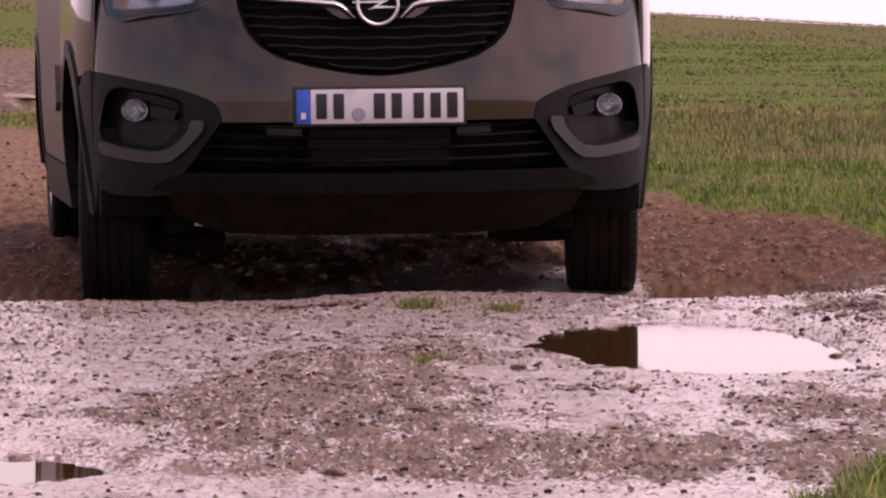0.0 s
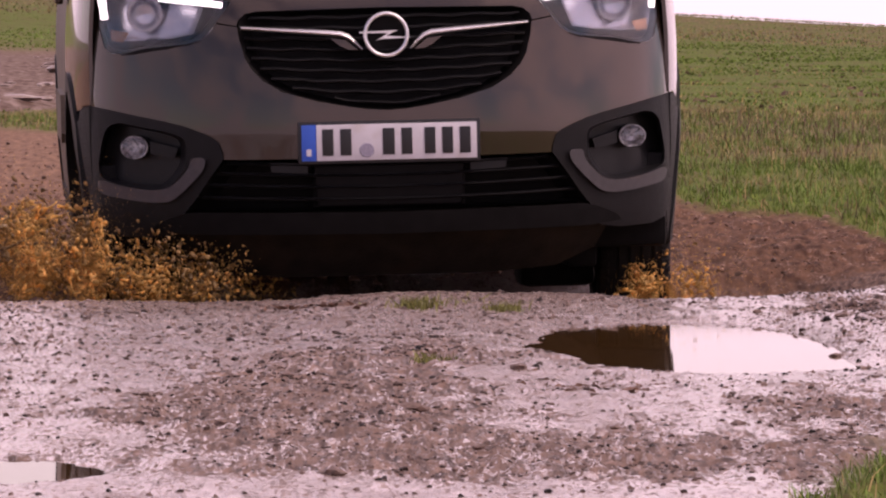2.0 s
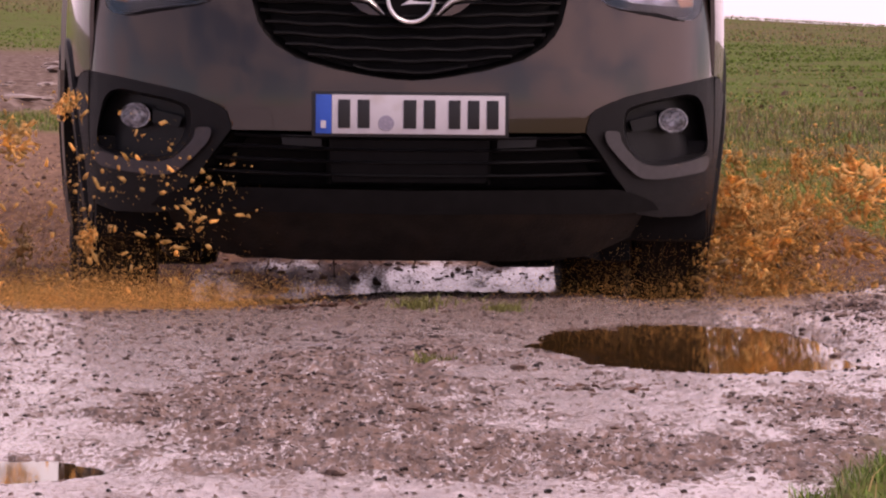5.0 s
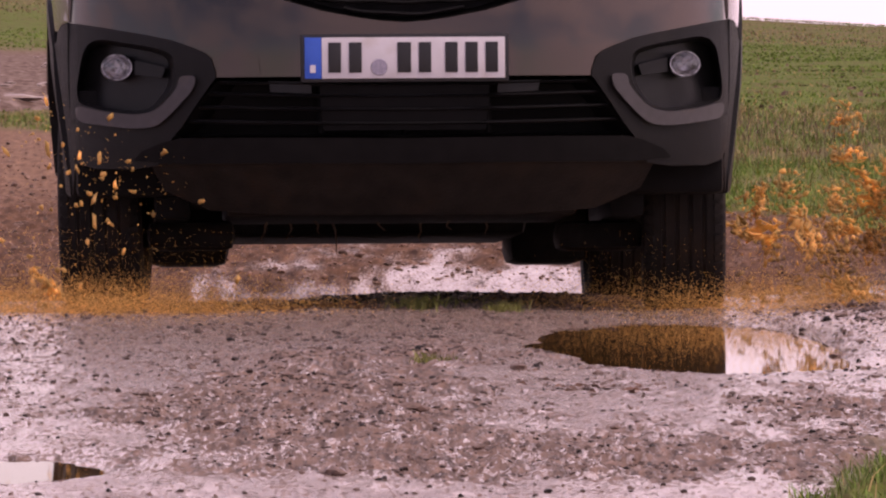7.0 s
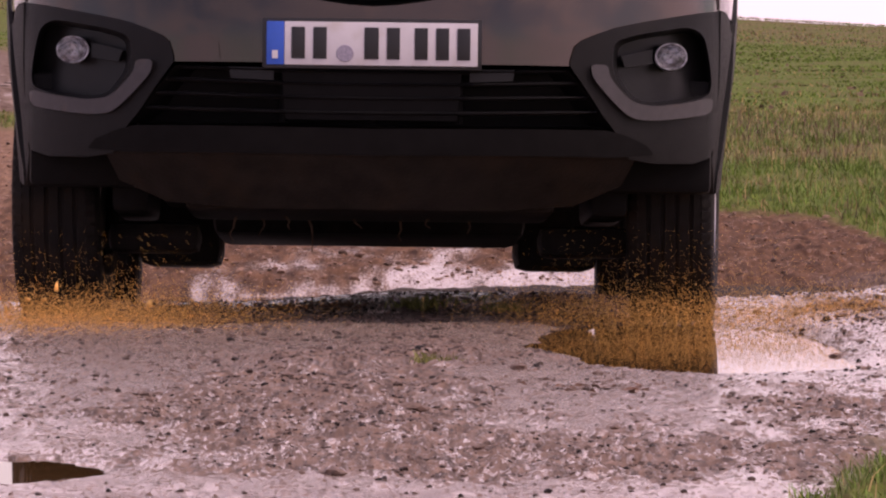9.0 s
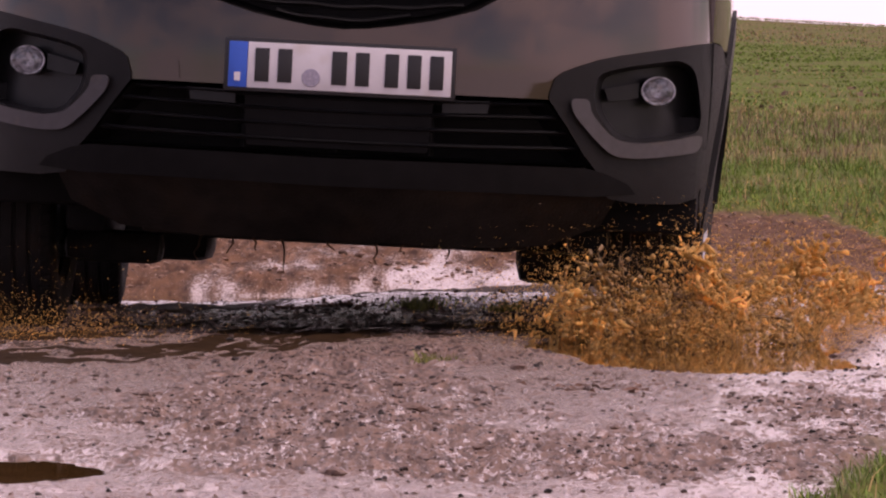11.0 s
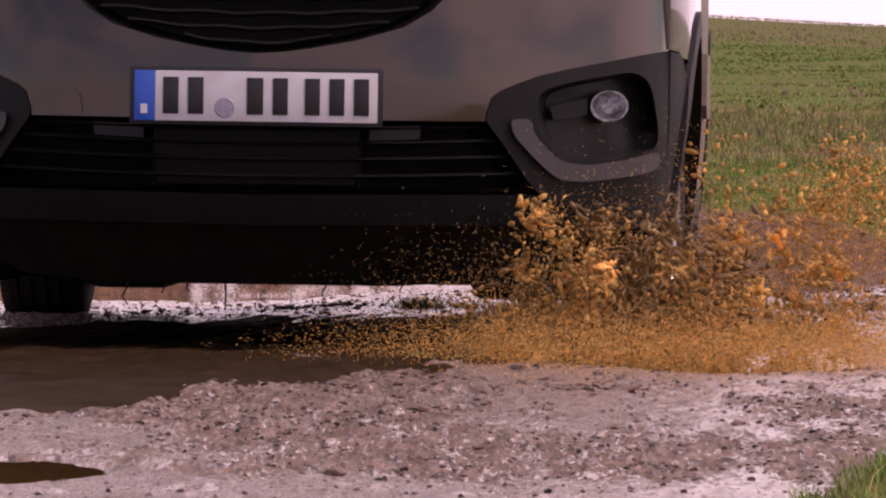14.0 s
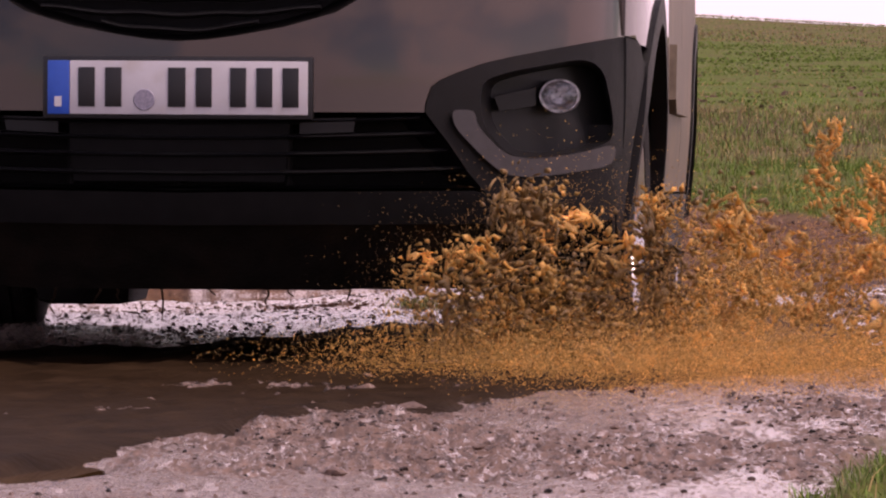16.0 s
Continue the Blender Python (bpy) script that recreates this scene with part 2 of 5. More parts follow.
def _inside_cell(e, step):
    """True for an edge that runs through a cell, not along a cell's border."""
    a, b = e.verts[0].co, e.verts[1].co
    for i in (0, 1):
        if abs(a[i] - b[i]) < 1e-6 and abs(a[i] / step - round(a[i] / step)) < 1e-4:
            return False
    return True


def rounded(pts, times=2):
    """A closed outline with its corners cut round."""
    for _ in range(times):
        out = []
        for a, b in zip(pts, pts[1:] + pts[:1]):
            out += [(a[0] * 0.8 + b[0] * 0.2, a[1] * 0.8 + b[1] * 0.2), (a[0] * 0.2 + b[0] * 0.8, a[1] * 0.2 + b[1] * 0.8)]
        pts = out
    return pts


def mirrored(half):
    """A closed outline, symmetric about u = 0, from its half with u >= 0 from bottom to top or back."""
    left = [(-u, v) for u, v in reversed(half) if u > 1e-6]
    return list(half) + left


# ---- ground ----
ROAD = curve1d([-60, 0, 10, 15, 18, 20.3, 22.2, 25, 26, 27, 28, 30, 33, 40, 60, 120, 160, 230, 320, 350, 500, 1500],
               [-0.6, 0, 0, 0, 0.0, 0.012, 0.022, 0.02, 0.035, 0.08, 0.105, 0.165, 0.235, 0.395, 0.67, 1.48, 2.2, 3.55, 5.91, 6.0, 4.0, -5])
LIP = curve1d([-3, -1.2, -0.5, -0.1, 0.35, 0.58, 0.8, 1.24, 3], [-0.024, -0.024, -0.020, 0.0, 0.002, -0.016, -0.012, 0.002, 0.0])
FIELD_EDGE = curve1d([0.84, 1.10, 1.29, 1.45, 1.52, 1.65, 4], [33.2, 30.4, 29.4, 28.4, 27.0, 25.4, 25.0])
WATER_A, WATER_B, WATER_C = -0.040, -0.013, -0.012


def land(x, y):
    """The height of the ground without its fine roughness."""
    x, y = np.asarray(x, float), np.asarray(y, float)
    z = ROAD(y) - 0.056 * np.clip(x, -40, 40) * smooth01(60, 320, y)
    # the hole that the wheels dip into, in both ruts
    far_rut = 1 - smooth01(-0.6, 0.2, x)
    hole = smooth01(22.3, 23.3, y) * (1 - smooth01(24.3 + 0.2 * far_rut, 26.0 + 0.1 * far_rut, y))
    rut = 0.75 + 0.25 * np.cos(np.clip((x + 0.2) / 0.78, -1.6, 1.6) * 2 * np.pi) * np.where(np.abs(x + 0.2) < 1.17, 1, 0)
    wide = 1 - smooth01(1.0, 1.35, x)
    z = z - 0.16 * hole * rut * wide
    # the pothole in the near rut
    ex, ey = (x - 0.582) / 0.315, (y - 18.3) / 2.05
    z = z - 0.075 * np.exp(-(ex**2 + ey**2) ** 1.5 * 1.0)
    ex, ey = (x + 0.66) / 0.17, (y - 11.1) / 0.45
    z = z - 0.05 * np.exp(-(ex**2 + ey**2) ** 1.5)
    z = z + 0.024 * smooth01(0.80, 0.96, x) * smooth01(16.0, 17.2, y) * (1 - smooth01(19.4, 20.6, y))
    # the lip before the hole, worn down where the wheels roll
    z = z + LIP(x) * smooth01(20.2, 21.8, y) * (1 - smooth01(22.6, 23.4, y))
    # a low crown and the banks
    z = z + 0.03 * smooth01(0.9, 1.6, x) * (1 - smooth01(26, 34, y)) + 0.05 * smooth01(1.35, 2.2, x) * smooth01(24, 28, y) * (1 - smooth01(30, 40, y))
    z = z + 0.05 * smooth01(0, 0.5, x - VERGE(y)) * (1 - smooth01(20, 24, y))
    return z


def VERGE(y):
    return np.maximum(0.46 + (np.asarray(y, float) - 10.1) * 0.132, 0.34)


def grass_share(x, y):
    x, y = np.asarray(x, float), np.asarray(y, float)
    w = (vnoise(x * 3 + 7, y * 0.8, 3) - 0.5) * 0.35 + (vnoise(x * 11, y * 3, 4) - 0.5) * 0.18
    near = smooth01(-0.05, 0.12, x - VERGE(y) + w * 0.6) * (1 - smooth01(22, 24, y))
    edge = np.where(x < 0.84, 33.2 + np.clip(0.84 - x, 0, 4) * 4.2, FIELD_EDGE(x))
    far = smooth01(-0.7, 0.9, y - edge + w * 4)
    g = np.maximum(near, far)
    stony = smooth01(57, 60, y + w * 6) * (1 - smooth01(140, 160, y)) * (1 - smooth01(-2.4, -1.8, x + w))
    return g * (1 - stony), stony


def wetness(x, y):
    x, y = np.asarray(x, float), np.asarray(y, float)
    n = vnoise(x * 2.2 + 3, y * 0.55 + 1, 11) * 0.5 + vnoise(x * 7, y * 1.3, 12) * 0.34 + vnoise(x * 19, y * 3, 13) * 0.3
    w = n - 0.42
    # wet films, paled by painted sky glare, and the drier, gritty crowns between them: centre, reach, strength
    for cx, cy, sx, sy, a in ((-0.80, 20.4, 0.5, 1.9, 0.50), (-0.66, 15.9, 0.30, 1.5, 0.36), (-0.58, 12.3, 0.20, 0.8, 0.25), (-0.28, 10.3, 0.6, 0.35, 0.45),
                              (0.73, 21.6, 0.5, 0.9, 0.55), (-0.13, 21.6, 0.6, 1.2, 0.42), (0.28, 14.6, 0.28, 1.3, 0.42), (0.10, 12.5, 0.2, 0.7, 0.22),
                              (0.70, 15.8, 0.3, 0.8, 0.34), (0.6, 18.2, 0.5, 2.6, 0.25), (-0.23, 14.2, 0.28, 2.4, -0.42), (-0.16, 11.9, 0.32, 1.0, -0.36),
                              (0.40, 11.5, 0.30, 1.1, -0.48), (0.65, 13.5, 0.24, 1.0, -0.40), (1.10, 20.8, 0.25, 1.3, -0.6), (0.0, 17.8, 0.28, 1.6, -0.22),
                              (-0.1, 29.0, 0.55, 1.2, 0.26), (-0.2, 26.9, 0.6, 0.7, 0.26), (0.25, 27.6, 0.35, 0.5, 0.25)):
        w = w + a * np.exp(-((x - cx) / sx) ** 2 - ((y - cy) / sy) ** 2)
    w = w - 0.62 * smooth01(25.5, 27.0, y) - 0.5 * smooth01(0.6, 0.9, np.abs(x + 0.1)) * smooth01(22.6, 23.8, y)
    return np.clip(smooth01(-0.16, 0.26, w), 0, 1)


def roughness_of_land(x, y, wet):
    """Pebbles, clods and ruts."""
    n = (vnoise(x * 38, y * 16, 21) - 0.5) * 0.014 + np.maximum(0, vnoise(x * 62, y * 30, 22) - 0.60) * 0.018 + (vnoise(x * 14, y * 5, 23) - 0.5) * 0.020
    n2 = np.maximum(0, vnoise(x * 55, y * 26, 27) - 0.78) * 0.018 + (vnoise(x * 45, y * 10, 24) - 0.5) * 0.0036 + (vnoise(x * 14, y * 5, 25) - 0.5) * 0.005
    strip = smooth01(17.8, 18.8, y) * (1 - smooth01(22.0, 22.8, y))
    return n * (1 - wet) + n2 * wet * (1 + 0.3 * strip) + (vnoise(x * 3.1, y * 1.4, 26) - 0.5) * 0.012


def build_ground():
    xs = np.unique(np.concatenate([np.linspace(-1.7, 2.0, 440), -1.7 - np.geomspace(0.03, 600, 34), 2.0 + np.geomspace(0.03, 600, 34)]))
    ys = np.unique(np.concatenate([np.linspace(9.4, 22.4, 660), np.linspace(22.43, 30, 180), 9.4 - np.geomspace(0.1, 120, 18), 30 + np.geomspace(0.05, 1400, 170)]))
    X, Y = np.meshgrid(xs, ys)
    g, stony = grass_share(X, Y)
    wet = wetness(X, Y) * (1 - g) * (1 - smooth01(30, 34, Y))
    near = smooth01(8, 9.5, Y) * (1 - smooth01(32, 60, Y))
    Z = land(X, Y) + near * roughness_of_land(X, Y, wet) + (1 - near) * (vnoise(X * 0.9, Y * 0.5, 31) - 0.5) * 0.08 * smooth01(35, 60, Y) * (1 + smooth01(100, 300, Y)) + stony * (vnoise(X * 4, Y * 0.6, 32) - 0.5) * 0.22
    nx, ny = len(xs), len(ys)
    co = np.stack([X, Y, Z], -1).reshape(-1, 3)
    i = (np.arange(ny - 1)[:, None] * nx + np.arange(nx - 1)[None, :]).ravel()
    f = np.stack([i, i + 1, i + nx + 1, i + nx], -1)
    me = bpy.data.meshes.new("ground")
    me.vertices.add(len(co))
    me.vertices.foreach_set("co", co.ravel())
    me.loops.add(f.size)
    me.loops.foreach_set("vertex_index", f.ravel())
    me.polygons.add(len(f))
    me.polygons.foreach_set("loop_start", np.arange(len(f)) * 4)
    me.polygons.foreach_set("use_smooth", np.ones(len(f), bool))
    me.update(calc_edges=True)
    for key, a in (("grass", g), ("wet", wet), ("stony", stony), ("damp", np.clip((1 - g) * (1 - smooth01(22.7, 23.8, Y)) + 0.9 * wet, 0, 1)), ("earth", smooth01(24.2, 25.6, Y)), ("parched", smooth01(28, 36, Y)),
                   ("withered", smooth01(36, 42, Y) * (1 - smooth01(52, 70, Y)) + smooth01(232, 250, Y) * (1 - smooth01(330, 360, Y)))):
        at = me.attributes.new(key, "FLOAT", "POINT")
        at.data.foreach_set("value", a.ravel().astype(np.float32))
    ob = new("ground", me)
    me.materials.append(ground_material())
    return tagged(ob, "muddy gravel track with wet patches beside a green field", "ground", kind="structure")


def ground_material():
    m = bpy.data.materials.new("track_and_field")
    m.use_nodes = True
    n, l = m.node_tree.nodes, m.node_tree.links
    b = n["Principled BSDF"]
    co = n.new("ShaderNodeTexCoord").outputs["Object"]

    def noise_at(scale, stretch=(1, 1, 1), detail=5):
        mp = n.new("ShaderNodeMapping")
        mp.inputs["Scale"].default_value = (stretch[0], stretch[1], 0)
        l.new(co, mp.inputs["Vector"])
        t = n.new("ShaderNodeTexNoise")
        t.inputs["Scale"].default_value, t.inputs["Detail"].default_value = scale, detail
        l.new(mp.outputs[0], t.inputs["Vector"])
        return t.outputs["Fac"]

    def ramp(fac, a, ca, c, cb):
        r = n.new("ShaderNodeValToRGB")
        r.color_ramp.elements[0].position, r.color_ramp.elements[0].color = a, (*ca, 1)
        r.color_ramp.elements[1].position, r.color_ramp.elements[1].color = c, (*cb, 1)
        l.new(fac, r.inputs["Fac"])
        return r.outputs["Color"]

    def mix(fac, a, c):
        x = n.new("ShaderNodeMix")
        x.data_type = "RGBA"
        l.new(fac, x.inputs["Factor"])
        l.new(a, x.inputs["A"])
        l.new(c, x.inputs["B"])
        return x.outputs["Result"]

    def attribute(name):
        a = n.new("ShaderNodeAttribute")
        a.attribute_name = name
        return a.outputs["Fac"]

    def math_node(op, a, c):
        x = n.new("ShaderNodeMath")
        x.operation = op
        for k, v in enumerate((a, c)):
            if isinstance(v, (int, float)):
                x.inputs[k].default_value = v
            else:
                l.new(v, x.inputs[k])
        return x.outputs[0]

    def span(fac, lo, hi):
        r = n.new("ShaderNodeMapRange")
        r.inputs["To Min"].default_value, r.inputs["To Max"].default_value = lo, hi
        l.new(fac, r.inputs["Value"])
        return r.outputs[0]

    black, white = (0, 0, 0), (1, 1, 1)
    soil = mix(noise_at(2.2, (1, 0.4, 1)), ramp(noise_at(60, (1, 0.12, 1), 8), 0.36, (0.026, 0.016, 0.013), 0.62, (0.26, 0.175, 0.140)),
               ramp(noise_at(42, (1, 0.15, 1), 7), 0.38, (0.045, 0.025, 0.017), 0.64, (0.24, 0.145, 0.100)))
    soil = mix(ramp(noise_at(130, (1, 0.16, 1)), 0.56, black, 0.66, white), soil, ramp(noise_at(14, (1, 0.3, 1)), 0.4, (0.035, 0.030, 0.030), 0.62, (0.30, 0.24, 0.22)))
    earth = ramp(noise_at(26, (1, 0.14, 1), 8), 0.34, (0.050, 0.025, 0.015), 0.70, (0.185, 0.100, 0.060))
    earth = mix(attribute("parched"), earth, ramp(noise_at(26, (1, 0.14, 1), 8), 0.34, (0.12, 0.066, 0.042), 0.70, (0.30, 0.180, 0.118)))
    soil = mix(attribute("earth"), soil, earth)
    green = mix(ramp(noise_at(3.0, (1, 0.12, 1), 6), 0.45, black, 0.60, white), ramp(noise_at(24, (1, 0.12, 1)), 0.34, (0.050, 0.075, 0.013), 0.66, (0.140, 0.190, 0.032)),
                ramp(noise_at(16, (1, 0.12, 1)), 0.35, (0.090, 0.062, 0.030), 0.65, (0.13, 0.15, 0.036)))
    sere = ramp(noise_at(9, (1, 0.10, 1), 7), 0.36, (0.080, 0.052, 0.030), 0.66, (0.20, 0.175, 0.070))
    turf = mix(math_node("MULTIPLY", attribute("withered"), ramp(noise_at(1.1, (1, 0.2, 1)), 0.35, black, 0.6, white)), green, sere)
    rubble = ramp(noise_at(9, (1, 0.25, 1)), 0.4, (0.10, 0.060, 0.042), 0.66, (0.27, 0.20, 0.17))
    # silt with the sky's glare on its wet film put into the base colour
    glare_silt = ramp(noise_at(40, (1, 0.2, 1)), 0.3, (0.28, 0.200, 0.168), 0.7, (0.50, 0.395, 0.342))
    # the film of wet silt and painted glare breaks up into grit
    film = math_node("ADD", math_node("ADD", math_node("MULTIPLY", attribute("wet"), 0.44), math_node("MULTIPLY", attribute("damp"), 0.22)),
                     math_node("MULTIPLY", math_node("SUBTRACT", noise_at(105, (1, 0.24, 1), 6), 0.5), 2.2))
    film = math_node("ADD", film, math_node("MULTIPLY", math_node("SUBTRACT", noise_at(340, (1, 0.30, 1), 3), 0.5), 1.5))
    film = math_node("ADD", film, math_node("MULTIPLY", math_node("SUBTRACT", noise_at(17, (1, 0.09, 1), 4), 0.5), 1.1))
    film = ramp(film, 0.36, black, 0.56, white)
    col = mix(film, soil, glare_silt)
    col = mix(attribute("grass"), col, turf)
    col = mix(attribute("stony"), col, rubble)
    l.new(col, b.inputs["Base Color"])
    sheen = math_node("MULTIPLY", film, attribute("damp"))
    l.new(span(sheen, 0.66, 0.26), b.inputs["Roughness"])
    l.new(span(math_node("ADD", sheen, math_node("MULTIPLY", attribute("damp"), 0.35)), 0.02, 0.55), b.inputs["Specular IOR Level"])
    # a film of water over the silt
    b.inputs["Coat Roughness"].default_value, b.inputs["Coat IOR"].default_value = 0.22, 1.4
    l.new(math_node("MULTIPLY", sheen, 0.8), b.inputs["Coat Weight"])
    u = n.new("ShaderNodeBump")
    u.inputs["Distance"].default_value = 0.006
    k = n.new("ShaderNodeMapRange")
    k.inputs["To Min"].default_value, k.inputs["To Max"].default_value = 0.7, 0.25
    l.new(film, k.inputs["Value"])
    l.new(k.outputs[0], u.inputs["Strength"])
    l.new(noise_at(75, (1, 0.5, 1)), u.inputs["Height"])
    l.new(u.outputs[0], b.inputs["Normal"])
    return m


def water_sheet(name, label, cx, cy, rx, ry, z):
    """A flat sheet of standing water; the ground rises through it at its shore."""
    bm = bmesh.new()
    rings = []
    for k in range(1, 13):
        s = k / 12
        rings.append([bm.verts.new((cx + rx * s * math.cos(a), cy + ry * s * math.sin(a), z)) for a in np.linspace(0, 2 * math.pi, 64, endpoint=False)])
    c = bm.verts.new((cx, cy, z))
    for k in range(64):
        bm.faces.new((c, rings[0][k], rings[0][(k + 1) % 64]))
        for p, q in zip(rings, rings[1:]):
            bm.faces.new((p[k], q[k], q[(k + 1) % 64], p[(k + 1) % 64]))
    ob = part(name, bm, PUDDLE)
    return tagged(ob, label, "puddle", kind="structure")


build_ground()
water_sheet("puddle_1", "wide muddy puddle in the hollow of the track", -0.25, 24.1, 1.5, 2.1, WATER_A)
water_sheet("puddle_2", "brown puddle with a mirror surface in the gravel rut", 0.60, 18.15, 0.62, 3.0, WATER_B)
water_sheet("puddle_3", "small muddy puddle at the edge of the track", -0.62, 11.1, 0.3, 1.0, WATER_C)


# ---- the van ----
# in its own space: x across, y from the nose backwards, z up, the origin on the ground under the front axle
PLAN = curve1d([0, 0.26, 0.42, 0.55, 0.70, 0.80, 0.865, 0.890, 0.910, 0.922], [-0.90, -0.885, -0.85, -0.79, -0.68, -0.58, -0.47, -0.39, -0.28, -0.05])
LEAN = curve1d([0.1, 0.3, 0.42, 0.52, 0.58, 0.66, 0.75, 0.9, 1.0, 1.06], [0.08, 0.015, 0.003, 0, 0.0, 0.006, 0.020, 0.056, 0.10, 0.15])
FLANK = curve1d([-0.58, -0.47, -0.39, -0.28, -0.05, 0.3, 2.6, 3.1, 3.42, 3.5], [0.80, 0.865, 0.890, 0.910, 0.922, 0.924, 0.924, 0.915, 0.88, 0.84])
TUMBLE = curve1d([0.2, 0.35, 0.55, 0.8, 1.0, 1.15, 1.75], [0.03, 0.012, 0.0, 0.0, 0.012, 0.03, 0.16])


def nose(off=0.0):
    return lambda x, z: (x, float(PLAN(abs(x)) + LEAN(z)) - off, z)


def flank(side, off=0.0):
    return lambda y, z: (side * (float(FLANK(y)) - float(TUMBLE(z)) + off), y, z)


def nose_panel(name, outline, mat, parent, off=0.0, thick=0.012, holes=(), label="", step=0.03):
    return part(name, sheet(outline, holes, nose(off), thick, step), mat, parent, label)


def both(name, half, mat, parent, **kw):
    """The same panel on both sides of the nose."""
    holes = kw.pop("holes", ())
    for s in (1, -1):
        nose_panel(name, [(s * u, v) for u, v in half], mat, parent, holes=[[(s * u, v) for u, v in h] for h in holes], **kw)


def flank_panel(name, outline, mat, parent, side, off=0.0, thick=0.012, holes=(), label="", step=0.06):
    return part(name, sheet(outline, holes, flank(side, off), thick, step, back=(-side, 0, 0)), mat, parent, label)


def arc(cy, cz, r, a0, a1, n=20):
    return [(cy + r * math.cos(radians(a0 + (a1 - a0) * k / n)), cz + r * math.sin(radians(a0 + (a1 - a0) * k / n))) for k in range(n + 1)]


CLAD_LINE = [(0.486, 0.515), (0.487, 0.53), (0.498, 0.565), (0.516, 0.580), (0.548, 0.595), (0.6, 0.615), (0.66, 0.630), (0.731, 0.645), (0.80, 0.660), (0.866, 0.674)]
GRILLE = [(0, 0.652), (0.06, 0.656), (0.115, 0.664), (0.21, 0.682), (0.309, 0.711), (0.366, 0.746), (0.398, 0.780), (0.416, 0.812), (0.430, 0.865), (0.434, 0.89), (0.430, 0.922), (0.412, 0.940), (0.38, 0.947), (0, 0.952)]
LAMP = [(0.452, 0.978), (0.497, 0.916), (0.518, 0.888), (0.542, 0.868), (0.58, 0.857), (0.643, 0.849), (0.70, 0.842), (0.74, 0.834), (0.774, 0.828), (0.803, 0.832), (0.822, 0.848), (0.834, 0.90), (0.838, 0.985), (0.832, 1.03), (0.60, 1.01)]
RECESS = [(0.591, 0.534), (0.597, 0.580), (0.652, 0.599), (0.72, 0.613), (0.785, 0.626), (0.812, 0.618), (0.830, 0.598), (0.842, 0.54), (0.848, 0.493), (0.842, 0.46), (0.78, 0.44), (0.699, 0.426), (0.645, 0.432), (0.60, 0.486)]
TRIM_POINTS = [(0.537, 0.521), (0.581, 0.521), (0.586, 0.488), (0.640, 0.432), (0.696, 0.423), (0.78, 0.436), (0.852, 0.457), (0.850, 0.425), (0.835, 0.410), (0.76, 0.396), (0.696, 0.388), (0.640, 0.391), (0.595, 0.430), (0.543, 0.486)]

RECESS, TRIM = rounded(RECESS), rounded(TRIM_POINTS)


def pocket(bm, outline, put, depth):
    """The walls and the back of a recess behind an outline."""
    a = [bm.verts.new(put(u, v)) for u, v in outline]
    cu, cv = sum(p[0] for p in outline) / len(outline), sum(p[1] for p in outline) / len(outline)
    b = []
    for u, v in outline:
        p = put(cu + (u - cu) * 0.9, cv + (v - cv) * 0.9)
        b.append(bm.verts.new((p[0], p[1] + depth, p[2])))
    n = len(a)
    for k in range(n):
        bm.faces.new((a[k], a[(k + 1) % n], b[(k + 1) % n], b[k]))
    c = put(cu, cv)
    m = bm.verts.new((c[0], c[1] + depth, c[2]))
    for k in range(n):
        bm.faces.new((b[k], b[(k + 1) % n], m))
    bmesh.ops.recalc_face_normals(bm, faces=bm.faces[:])
    return bm


def strip(pts, w, put, d=0.01):
    """A moulding of a given width along points of the nose."""
    out = []
    for i, (u, v) in enumerate(pts):
        a, b = pts[max(i - 1, 0)], pts[min(i + 1, len(pts) - 1)]
        t = Vector((b[0] - a[0], b[1] - a[1])).normalized()
        ww = w[i] if isinstance(w, (list, tuple)) else w
        out.append(((u - t.y * ww / 2, v + t.x * ww / 2), (u + t.y * ww / 2, v - t.x * ww / 2)))
    bm = bmesh.new()
    rows = []
    for p, q in out:
        P, Q = Vector(put(*p)), Vector(put(*q))
        m = (P + Q) / 2 - Vector((0, d, 0))
        rows.append([bm.verts.new(c) for c in (P, P * 0.7 + Q * 0.3 - Vector((0, d * 0.85, 0)), m, Q * 0.7 + P * 0.3 - Vector((0, d * 0.85, 0)), Q, (P + Q) / 2 + Vector((0, 0.004, 0)))])
    for r, s in zip(rows, rows[1:]):
        for k in range(6):
            bm.faces.new((r[k], r[(k + 1) % 6], s[(k + 1) % 6], s[k]))
    bm.faces.new(rows[0])
    bm.faces.new(list(reversed(rows[-1])))
    bmesh.ops.recalc_face_normals(bm, faces=bm.faces[:])
    return bm


